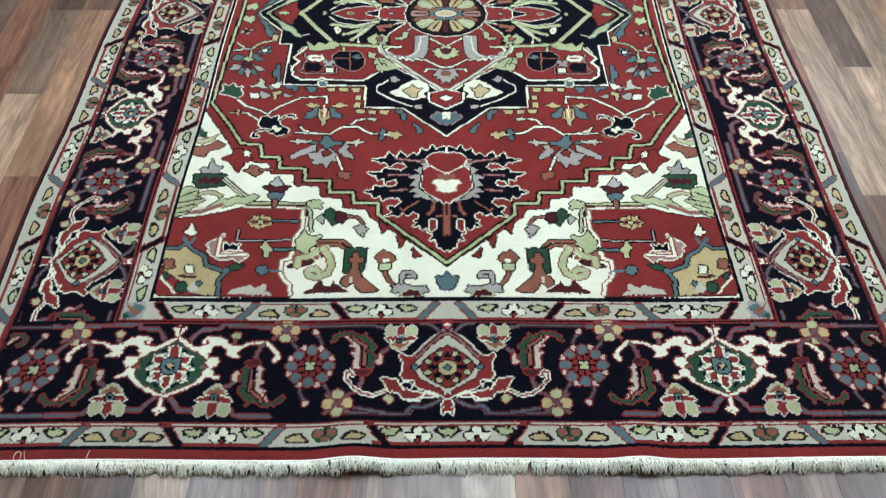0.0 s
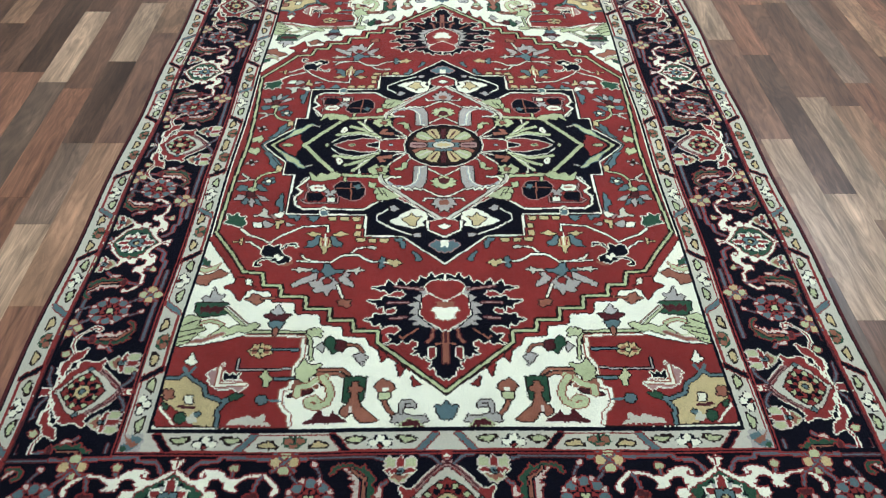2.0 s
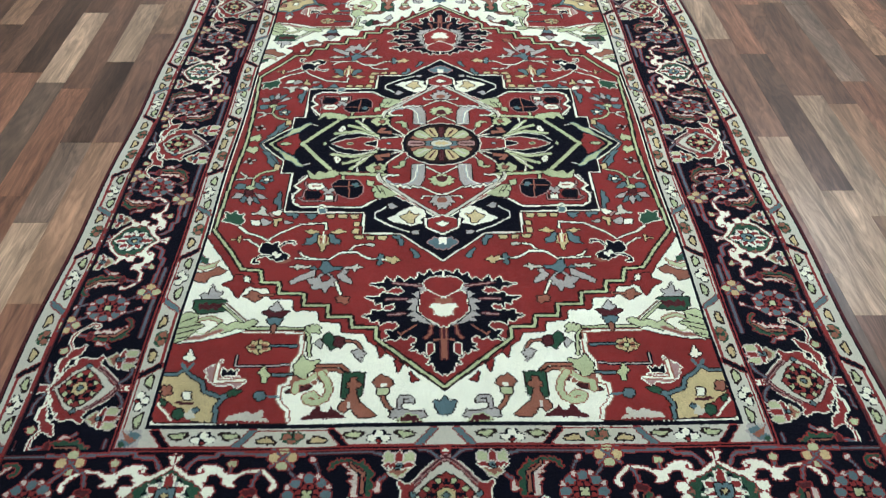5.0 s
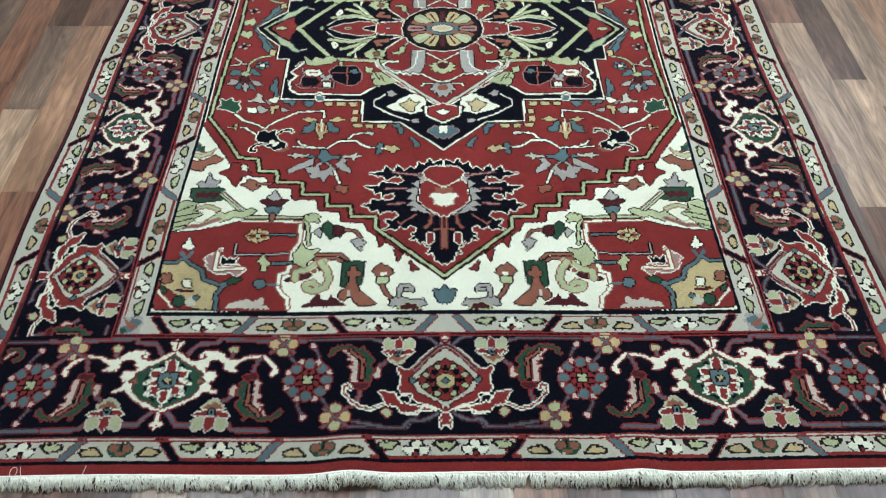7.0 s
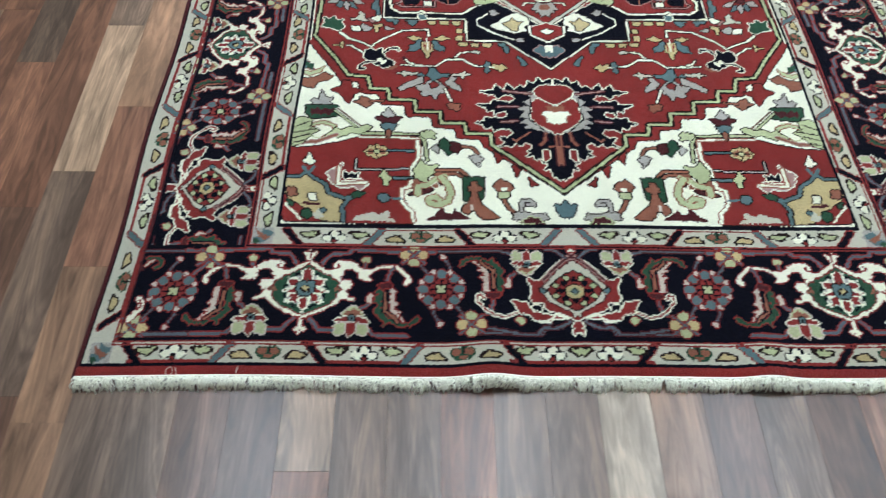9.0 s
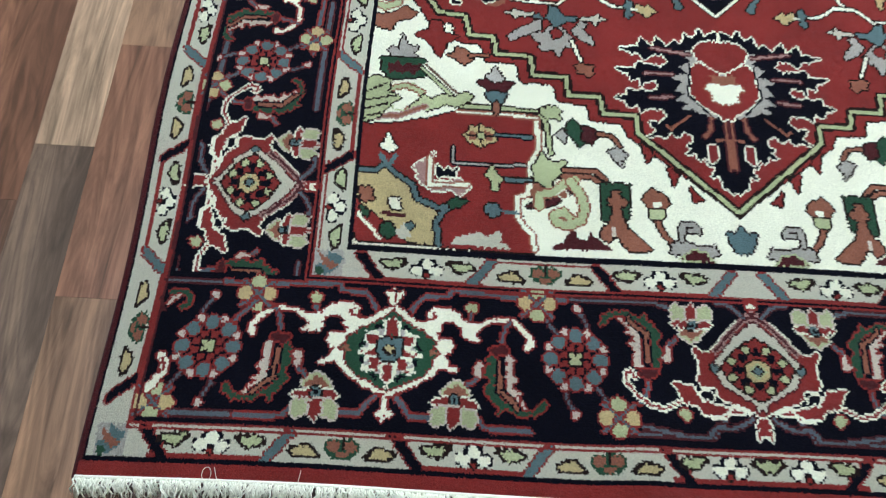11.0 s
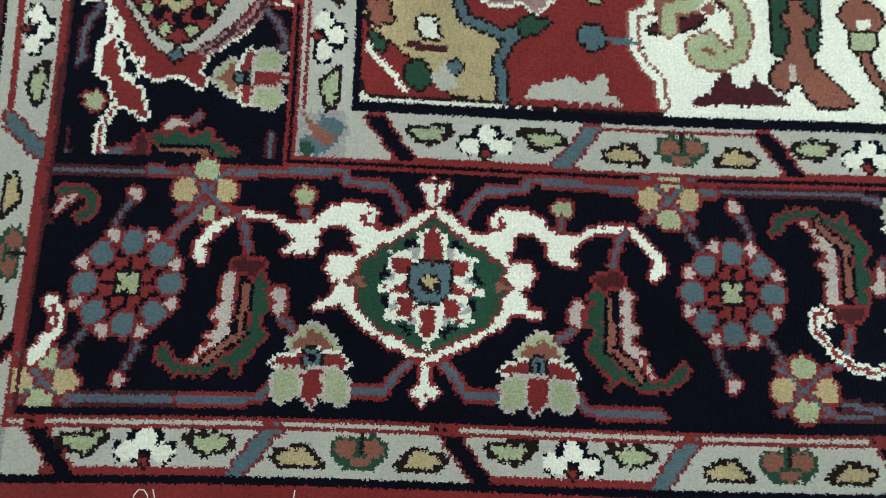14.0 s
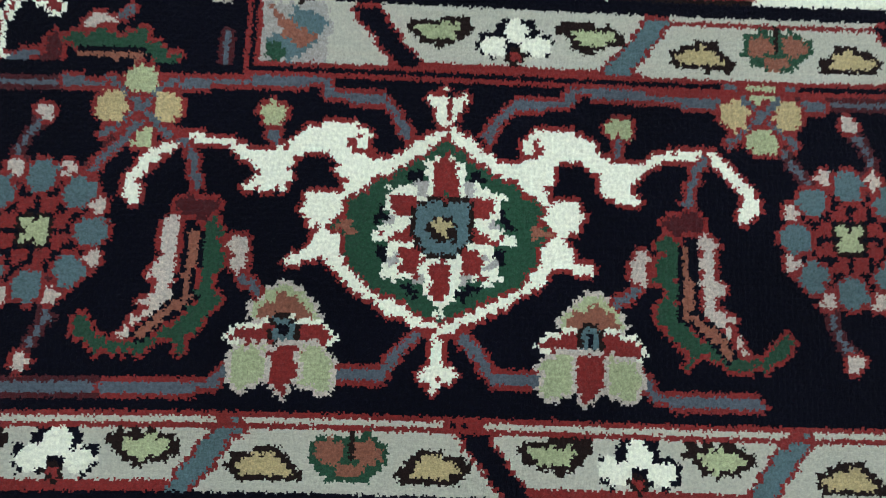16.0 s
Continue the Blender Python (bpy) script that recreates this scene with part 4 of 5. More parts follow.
    k.stroke("mauve", 1.4, "red", (24.4, 8.9, 21.2, 8.7, 8.0, 9.4, 7.6, 8.4, 4.4, 8.3, 3.3, 7.3, 2.6, 6.0), sym=True)
    k.stroke("mauve", 1.4, "red", (19.7, -10.3, 13.4, -10.1, 12.8, -9.1, 11.9, -8.6), sym=True)
    k.stroke("mauve", 1.4, "red", (6.0, -9.3, 3.3, -9.2, 2.4, -7.7, 1.4, -6.8), sym=True)


def tulip(k):
    k.fill("lgreen", "pinkw", (1.9, 1.0, 1.8, 1.9, 1.0, 2.6, 0.2, 3.2, -0.8, 2.7, -1.6, 2.0, -2.1, 1.1))
    k.fill("rust", None, (1.7, 1.0, 1.4, 1.8, 0.8, 2.1, 0.2, 2.8, -0.5, 2.2, -1.3, 1.9, -1.9, 1.1))
    k.fill("red", "ivory", (3.1, -0.1, 2.5, 0.4, 0.5, 0.8, -0.5, 0.9, -2.6, 0.5, -3.2, 0.0, -2.6, -0.5, 2.6, -0.6))
    k.fill("blue", "dark", (0.4, 1.1, -0.5, 1.1, -0.7, -0.2, -0.1, -1.0, 0.4, -0.2))
    k.fill("navy", None, (0.2, 0.6, -0.3, 0.6, -0.4, -0.0, 0.0, -0.2))
    k.fill("lgreen", "pinkw", (2.9, -1.1, 2.4, -0.8, 0.9, -0.7, 0.7, -2.7, 1.5, -2.9, 2.1, -3.3, 2.8, -2.9))
    k.fill("lgreen", "pinkw", (-1.0, -0.6, -2.2, -0.7, -3.1, -1.1, -3.1, -3.3, -2.2, -3.2, -1.7, -2.8, -1.1, -2.8))
    k.fill("red", "pinkw", (0.7, -0.7, -0.9, -0.7, -0.9, -2.5, -0.3, -3.6, 0.5, -2.6))


def leaf(k):
    k.fill("green", "red", (-1.2, 3.5, -1.8, 3.6, -2.4, 2.7, -1.6, 2.1, -2.4, 2.0, -2.5, 0.6, -1.8, 0.0, -1.8, -0.6, -2.4, -0.8, -2.4, -2.0, -1.7, -2.2, -1.4, -3.1, -0.5, -3.6, -0.5, -4.8, -0.1, -4.3, 0.4, -3.8, 1.5, -4.3, 1.8, -4.7, 4.6, -4.7, 5.9, -3.7, 6.1, -2.7, 5.5, -2.6, 4.9, -3.5, 4.0, -4.1, 2.0, -4.1, 0.9, -3.4, -0.1, -2.7, -1.0, -1.7, -1.2, 0.0, -1.1, 2.1))
    k.fill("pinkw", "red", (1.0, 3.6, 0.2, 3.6, 0.5, 2.3, 0.5, 0.7, 0.6, -0.7, 0.5, -1.6, 2.0, -2.5, 2.7, -3.3, 2.9, -3.9, 3.5, -3.8, 2.9, -3.1, 1.8, -2.0, 2.6, -1.6, 1.3, -1.1, 1.4, -0.2, 2.2, 0.0, 1.3, 1.0, 1.3, 2.4, 1.6, 3.0))
    k.stroke("navy", 1.5, None, (-0.1, 3.2, 0.0, -0.7, 0.5, -2.1, 2.2, -3.7))
    k.stroke("rust", 1.4, "navy", (-0.5, 2.5, -0.5, 0.7, -0.3, 0.0, -0.5, -1.5, 0.3, -2.0, 1.6, -3.1, 2.1, -3.8))
    k.fill("pinkw", "red", (-2.6, 2.2, -3.6, 2.5, -3.9, 1.3, -3.7, 0.1, -3.1, 0.1, -3.0, 1.3))
    k.fill("wine", "red", (0.8, 4.6, 0.1, 5.0, -1.6, 4.8, -2.1, 4.1, -1.1, 3.6, -0.0, 3.7, 0.8, 4.0))
    k.stroke("mauve", 1.1, "red", (0.8, 8.5, 0.1, 7.5, -0.4, 5.5))
    k.stroke("mauve", 1.2, "red", (-3.6, -0.1, -4.7, -0.9))


def red_medallion(k):
    """Red-armed border medallion: a pale lozenge ring round dark petals and a gold heart."""
    k.stroke("red", 1.0, "ivory", (11.1, -4.7, 13.4, -5.9, 15.4, -5.6, 16.9, -4.5, 18.1, -3.1, 18.8, -2.1, 18.6, -1.0, 17.9, -0.7, 17.5, -1.7), sym=True)
    k.fill("red", "ivory", (12.4, -1.9, 10.7, -2.3, 9.5, -2.5, 9.0, -3.5, 8.3, -4.5, 7.0, -4.8, 5.9, -5.0, 4.8, -5.4, 2.2, -5.3, 2.3, -6.1, 4.3, -5.9, 5.1, -6.6, 6.6, -6.8, 7.9, -6.5, 8.6, -5.6, 9.9, -5.0, 11.0, -4.7, 11.3, -3.4), sym=True)
    k.stroke("ivory", 1.2, None, (7.9, -6.5, 6.1, -6.6, 4.9, -6.2, 3.9, -5.3, 2.4, -5.8, 1.2, -6.5), sym=True)
    k.fill("red", "ivory", (-0.5, 9.1, 1.3, 8.0, 3.0, 6.6, 4.8, 4.7, 6.3, 2.9, 7.5, 2.4, 8.6, 3.1, 9.2, 2.5, 8.3, 1.5, 8.1, 0.2, 8.5, -1.8, 7.6, -2.7, 6.3, -2.5, 6.0, -3.5, 4.9, -4.5, 3.1, -4.7, 1.3, -5.8, -0.3, -6.4, -0.7, -6.2), sym=True)
    k.fill("navy", "ivory", (8.4, -3.1, 7.3, -3.2, 6.4, -3.6, 6.8, -4.4, 7.9, -4.3), sym=True)
    k.stroke("wine", 1.2, "pink", (-0.4, 8.5, 1.8, 7.2, 4.0, 4.9, 5.7, 2.8), sym=True)
    k.fill("tan", "wine", (-0.6, 7.4, 1.1, 6.5, 3.0, 4.9, 4.7, 2.9, 5.6, 1.6, 6.5, 0.5, 5.8, -0.8, 4.9, -2.2, 3.3, -3.2, 1.3, -4.4, -0.6, -5.7), sym=True)
    k.fill("red", "dark", (0, 4.7, 1.9, 3.7, 3.4, 2.7, 4.4, 1.5, 5.0, .2, 4.3, -1.2, 3.3, -2.2, 1.9, -3.2, 0, -4.3), sym=True)
    k.fill("blue", "dark", (5.3, .3, 6.4, .9, 6.6, 0, 6.3, -.6), sym=True)
    for i in range(8):
        w = math.tau * i / 8
        ca, sa = math.cos(w), math.sin(w)
        k.fill("navy", "red", [q for r, v in ((1.8, -.3), (2.4, -.6), (3.1, -.4), (3.4, 0), (3.1, .4), (2.4, .6), (1.8, .3)) for q in ((r * ca - v * sa) * 1.1, r * sa + v * ca + .2)])
    for w in (.39, 1.18, -.39, -1.18):
        k.oval("lgreen", "dark", (3.5 * math.cos(w) * 1.12, 3.1 * math.sin(w) + .2), .6, .5, sym=True)
    k.oval("gold", "dark", (0, 0), 1.75, 1.5)
    k.fill("lgreen", None, (0, 1.3, .6, .6, 1.5, 0, .6, -.6, 0, -1.3), sym=True)
    k.oval("blue", "dark", (0, 0), .55, .5)
    k.fill("red", "ivory", (-0.7, -6.2, -0.3, -6.8, 0.5, -7.6, 0.8, -8.5, 0.0, -8.2, 0.3, -9.2, -0.4, -9.0, -1.1, -10.0), sym=True)
    k.stroke("mauve", 1.3, "wine", (1.4, -6.8, 2.8, -7.7, 4.3, -8.2, 6.5, -8.1, 7.6, -9.5, 11.0, -9.5, 14.7, -8.9, 16.5, -8.5), sym=True)
    k.stroke("mauve", 1.3, "wine", (1.3, 8.0, 2.6, 9.3, 3.9, 10.0, 5.1, 9.9), sym=True)
    k.fill("lgreen", "red", (11.5, -6.1, 10.5, -5.7, 9.8, -6.4, 10.2, -7.5, 11.2, -7.3), sym=True)
    k.stroke("ivory", 1.3, "red", (-0.5, 9.2, -0.4, 10.6), sym=True)
    k.stroke("ivory", 1.2, "red", (-0.4, 9.7, 0.5, 10.2), sym=True)


def corner_hook(k):
    k.stroke("ivory", 2.8, "red", (6.0, -1.6, 5.3, -2.6, 5.2, -3.9, 5.9, -4.9, 6.7, -6.2))
    k.stroke("red", 1, None, (5.8, -1.9, 5.3, -2.9, 5.5, -3.9))
    k.stroke("green", 2, "red", (6.3, 7.7, 4.5, 7.8, 3.7, 7.0, 3.9, 5.9, 4.7, 5.6))
    k.stroke("pinkw", 1.2, "red", (6.7, 6.0, 6.1, 6.8, 5.4, 7.2))
    k.stroke("mauve", 1.2, "red", (-3.0, 3.9, -5.5, 6.9))
    k.stroke("wine", 1.4, None, (7.8, 6.7, 7.0, 4.9))


FIELD_EDGE = (-0.5, 89.5, 16.5, 75.6, 17.3, 73.5, 22.2, 72.9, 22.8, 70.1, 27.5, 69.6, 28.2, 66.2, 33.6, 66.1, 34.3, 62.3, 39.5, 62.2, 40.4, 59.0, 44.4, 58.5, 45.4, 54.8, 49.7, 54.4, 50.7, 52.5, 59.1, 39.8, 58.4, -1.5, -0.5, -0.6)
MEDALLION_EDGE = (53.0, -1.4, 43.7, 8.3, 43.7, 13.9, 40.6, 14.0, 40.7, 30.7, 20.2, 31.2, 20.0, 39.5, 10.8, 39.7, -0.5, 50.4, -0.5, 40.0, -0.5, -0.5)


def rosette(k):
    """Border flower of eight blue petals with pink tips between, and its two stems."""
    k.stroke("mauve", 1.0, "wine", (-5.4, 7.6, -3.6, 4.8, 0, 0, 3.8, -5.2, 5.4, -8.0))
    k.stroke("mauve", 1.0, "wine", (0.4, 7.4, 1.6, 5.2, 0, 0, -1.5, -5.2, -0.2, -7.6))
    k.oval("pinkw", "red", (0.2, 7.6), 0.5, 0.55)
    k.oval("pinkw", "red", (-0.2, -7.8), 0.45, 0.55)
    for i in range(8):
        w = math.tau * (i + .5) / 8
        k.oval("pinkw", "red", (4.1 * math.cos(w), 4.25 * math.sin(w)), 0.5, 0.55)
    k.oval("navy", None, (0, 0), 3.0, 3.1)
    for i in range(8):
        ca, sa = math.cos(math.tau * i / 8), math.sin(math.tau * i / 8)
        k.fill("blue", "red", [q for r, w in ((2.5, -.35), (2.9, -.8), (3.9, -.95), (4.4, -.4), (4.4, .4), (3.9, .95), (2.9, .8), (2.5, .35)) for q in (r * ca - w * sa, r * sa + w * ca)])
    k.oval("navy", None, (0, 0), 2.1, 2.15)
    for i in range(8):
        w = math.tau * (i + .5) / 8
        k.oval("red", None, (1.75 * math.cos(w), 1.75 * math.sin(w)), 0.56, 0.56)
    k.fill("lgreen", "dark", (-0.9, 0.9, 0, 0.6, 0.9, 0.9, 0.6, 0, 0.9, -0.9, 0, -0.6, -0.9, -0.9, -0.6, 0))


def quatrefoil(k):
    for t in (1, -1):
        k.stroke("mauve", 1.1, "red", (-2.1, -1.9 * t, 2.1, 1.9 * t))
    for x, y in ((0, 1.8), (0, -1.8)):
        k.oval("lgreen", "red", (x, y), 1.05, 0.95)
    for x, y in ((1.75, 0), (-1.75, 0)):
        k.oval("gold", "red", (x, y), 0.95, 1.05)
    for t in (1, -1):
        k.stroke("mauve", 0.8, None, (-1.2, -1.1 * t, 1.2, 1.1 * t))


def notched_leaf(k, colour, s, v):
    """A slender leaf of the guard stripes, outlined dark, with a stepped tail."""
    k.fill("dark", None, (s * 2.7, v * .75, s * 2.9, v * 1.45, s * 4.6, v * 1.5, s * 6.4, v * 1.35, s * 7.2, v * .75, s * 7.0, v * .1, s * 5.9, v * -.35, s * 4.8, v * -.65, s * 4.0, v * -.45, s * 3.4, v * .2))
    k.fill(colour, None, (s * 3.4, v * 1.0, s * 4.6, v * 1.1, s * 6.2, v * .95, s * 6.7, v * .55, s * 5.8, v * .05, s * 4.8, v * -.2, s * 4.2, v * .0, s * 3.8, v * .55))


def white_flower(k):
    k.fill("navy", None, (-1.1, 1.6, 1.1, 1.6, 1.5, .7, 2.5, .4, 2.5, -.8, 1.6, -1.3, .6, -.9, -.6, -.9, -1.6, -1.3, -2.5, -.8, -2.5, .4, -1.5, .7))
    k.oval("ivory", None, (0, 0.72), 0.85, 0.8)
    k.oval("ivory", None, (-1.4, -0.3), 0.95, 0.75)
    k.oval("ivory", None, (1.4, -0.3), 0.95, 0.75)
    k.oval("red", "dark", (0, -1.0), 0.35, 0.3)
    for s in (-1, 1):
        notched_leaf(k, "lgreen", s, 1)


def rust_flower(k):
    k.fill("green", None, (-2.3, .9, -1.2, 1.4, 1.2, 1.4, 2.3, .9, 2.3, -.2, 1.2, -1.3, -1.2, -1.3, -2.3, -.2))
    k.oval("rust", None, (-1.15, 0.35), 0.85, 0.75)
    k.oval("rust", None, (1.15, 0.35), 0.85, 0.75)
    k.oval("rust", None, (0, -0.65), 0.85, 0.55)
    k.stroke("green", 1.0, None, (-.6, -.3, .6, -.3))
    k.stroke("dark", 1.0, None, (0, 1.6, 0, 0.2))
    for s in (-1, 1):
        notched_leaf(k, "gold", s, -1)


def guard(k, marks, line, side, towards):
    """A tan guard stripe: marks of white, dark, rust and blue along it, the red line crossing over at each bar.
    towards: +1 or -1, the way along in which white is followed by dark."""
    def at(s):
        return k.put(line, s, 1, 1, True) if side else k.put(s, line, 1, 1, False)
    for s, kind in marks:
        if kind in "wr":
            at(s).stroke("red", 1.1, None, (-8.0, -1.75, 8.0, -1.75) if kind == "w" else (-8.0, 1.75, 8.0, 1.75))
    for s, kind in marks:
        if kind in "db":
            lean = towards * (1.25 if kind == "d" else -1.25)
            at(s).fill("navy" if kind == "d" else "blue", "red", (lean * 1.25 - .75, 2.0, lean * 1.25 + .75, 2.0, -lean * 1.25 + .75, -2.0, -lean * 1.25 - .75, -2.0))
    for s, kind in marks:
        if kind == "w":
            white_flower(at(s))
        elif kind == "r":
            rust_flower(at(s))


def main_border(k):
    """The dark border: pale and red medallions in turn, flowers, leaves and vines between them."""
    def vines(lines):
        k.home()
        for flat in lines:
            k.stroke("mauve", 1.2, "wine", flat)

    # side run
    vines(((66.0, 52.0, 66.0, 74.0), (66.0, 33.0, 66.0, 9.0), (82.2, 72.0, 82.2, 58.0), (82.2, 26.0, 82.2, 12.0), (65.9, 101.0, 65.9, 104.0)))
    cream_medallion(k.put(76.2, 42.0, .86, .95, True))
    for s in (-1, 1):
        tulip(k.put(82.0, 42 + s * 7.8, s * .85, .95, True))
        leaf(k.put(79.0, 42 + s * 14.4, s * .8, .92, True))
    for b in (88.0, -0.6):
        for s in (-1, 1):
            tulip(k.put(68.2, b + s * 7.7, s * .85, -.95, True))
            leaf(k.put(72.8, b + s * 14.8, s * .8, -.92, True))
        red_medallion(k.put(74.8, b, .96, .96, True))
    for b in (65.1, 20.4):
        f = 1 if b > 44 else -1
        rosette(k.put(75.6, b, f * .9, .95, True))
        quatrefoil(k.put(67.8, b - f * 5.1, .92, .95, True))
        quatrefoil(k.put(82.6, b + f * 5.1, .92, .95, True))
    # lower run, with the corner flower
    k.band("navy", 0, 84.2, 103.0, HALF_B)
    vines(((31.5, 104.2, 14.0, 104.2, 11.0, 105.0), (71.0, 104.4, 84.0, 104.4), (19.0, 123.2, 7.0, 123.2, 5.0, 120.4), (82.0, 123.4, 70.0, 123.4)))
    cream_medallion(k.put(51.4, 113.2))
    for s in (-1, 1):
        tulip(k.put(51.4 + s * 9.45, 120.2, s))
        leaf(k.put(51.4 + s * 15.8, 116.6, s))
        tulip(k.put(s * 9.0, 107.1, s * .95, -.9))
        leaf(k.put(s * 16.0, 110.4, s, -1))
    red_medallion(k.put(0, 113.7))
    for a, b in ((76.4, 114.0), (25.5, 113.1)):
        f = 1 if a > 52 else -1
        rosette(k.put(a, b, f))
        quatrefoil(k.put(a - f * 5.5, b - 8.1))
        quatrefoil(k.put(a + f * 5.7, b + 8.0))
    corner_hook(k.put(76.4, 114.0))


def corner_patch(k):
    k.fill("grey", None, (-2.2, 2.1, 2.2, 2.1, 2.2, -2.1, -2.2, -2.1))
    k.fill("blue", None, (-2.0, 1.0, 0.2, 2.0, 0.8, 0.2, 2.0, -0.6, 0.4, -2.0, -1.4, -0.8))
    k.fill("rust", None, (-1.6, -0.4, 0.0, 0.6, 1.8, 1.8, 0.8, -0.4, -0.6, -1.0))
    k.oval("green", None, (1.2, -1.4), 0.7, 0.6)


def weave():
    k = Loom()
    # grounds
    k.band("ivory", 0, 60, 0, 99)
    k.fray = 0.12
    field(k.home())
    k.fray = 0.1
    zone = np.full(k.cloth.shape, 3, dtype=np.int8)
    # dark border between the two guard stripes
    k.band("navy", 58.3, 84.2, 0, HALF_B)
    k.band("navy", 0, 84.2, 97.3, HALF_B)
    main_border(k)
    k.band("navy", 83.0, 83.8, 0, 102.9)
    k.band("navy", 0, 84.2, 124.1, 124.7)
    # inner guard stripe
    k.band("tan", 59.2, 64.0, 0, 103.0)
    k.band("tan", 0, 64.0, 98.4, 103.0)
    k.band("navy", 58.3, 59.2, 0, 98.4)
    k.band("navy", 0, 59.2, 97.3, 98.3)
    guard(k, ((3.7, "b"), (13.0, "w"), (21.1, "d"), (29.9, "r"), (39.1, "b"), (47.2, "w"), (55.6, "d")), 100.6, False, 1)
    guard(k, ((91.4, "w"), (83.4, "d"), (74.4, "r"), (64.4, "b"), (55.5, "w"), (47.1, "d"), (38.0, "r"), (30.4, "b"), (22.8, "w"), (13.4, "d"), (5.9, "r"), (-2.0, "b")), 61.5, True, -1)
    k.put(61.5, 100.6)
    corner_patch(k)
    k.band("red", 63.65, 64.0, 0, 103.0)
    k.band("red", 0, 64.0, 102.65, 103.0)
    k.band("red", 64.4, 64.75, 0, 103.7)
    k.band("red", 0, 64.75, 103.4, 103.75)
    k.band("ivory", 58.0, 58.35, 0, 40.0)
    # outer guard stripe
    k.band("tan", 84.5, 89.9, 0, 129.2)
    k.band("tan", 0, 89.9, 125.2, 129.2)
    guard(k, ((5.2, "w"), (12.2, "d"), (21.4, "r"), (30.6, "b"), (39.2, "w"), (48.0, "d"), (56.4, "r"), (64.8, "b"), (73.4, "w"), (81.0, "d")), 127.3, False, 1)
    guard(k, ((120.3, "d"), (111.7, "r"), (101.6, "b"), (91.9, "w"), (83.0, "d"), (73.9, "r"), (64.9, "b"), (55.1, "w"), (46.4, "d"), (38.2, "r"), (30.6, "b"), (22.0, "w"), (13.8, "d"), (4.9, "r"), (-2.0, "b")), 86.7, True, -1)
    k.put(86.7, 127.3)
    corner_patch(k)
    k.band("wine", 83.8, 84.2, 0, 124.7)
    k.band("red", 0, 84.2, 124.6, 124.95)
    k.band("red", 84.55, 84.9, 0, 125.4)
    k.band("red", 0, 84.9, 125.4, 125.75)
    # edge and end
    k.band("navy", 89.9, 90.2, 0, HALF_B)
    k.band("wine", 90.2, HALF_A + 1, 0, HALF_B)
    k.band("navy", 0, 89.9, 129.2, 129.9)
    k.band("red", 0, HALF_A + 1, 129.9, HALF_B + 1)
    # which part of the rug each knot belongs to
    a, b = k.a, k.b
    zone[(a < 58.3) & (b < 97.3)] = 4
    zone[(a >= 58.3) & (a < 64.0) & (b < 103.0) | (a < 64.0) & (b >= 97.3) & (b < 103.0)] = 2
    zone[(a >= 84.2) | (b >= 124.95)] = 1
    zone[b >= 129.2] = 0
    tri = Loom()
    tri.home().fill("navy", None, FIELD_EDGE)
    zone[(zone == 4) & (tri.cloth == NAMES.index("navy"))] = 5
    tri.cloth[:] = 0
    tri.fill("navy", None, MEDALLION_EDGE)
    zone[(zone == 5) & (tri.cloth == NAMES.index("navy"))] = 6
    return k.cloth, zone


def relief(x, y):
    """Height of the pile's surface: soft ripples, and two folds that run in from the near end."""
    near = np.exp(-np.clip(y - 0.76, 0, 9) / 0.14)
    z = 0.015 * np.exp(-((x + 0.165) / 0.05) ** 2) * near + 0.011 * np.exp(-((x - 0.33) / 0.04) ** 2) * near
    z += 0.0012 * np.sin(7.1 * x + 2.0 * y) * np.sin(5.3 * y + 1.3)
    return z


def lie(a, b):
    """Plan of the laid-out rug in metres from design cm (signed): a little askew and longer in its far half, its edges a little wavy."""
    far = np.clip(b, 0, None)
    y = MIDDLE + (np.minimum(b, 0) + np.where(far < 50, .975 * far, 48.75 + 1.04 * (far - 50))) / 100 + 0.002 * np.sin(a / 11.0 + 1.0) * np.abs(b) / 134
    bow = 0.007 * np.exp(-((y - .9) / .32) ** 2) * np.clip((-a - 85) / 5, 0, 1)
    x = bow + a / 100 + 0.0095 * (y - .95) + 0.003 * np.sin(b / 9.0) * np.abs(a) / 91
    return x, y



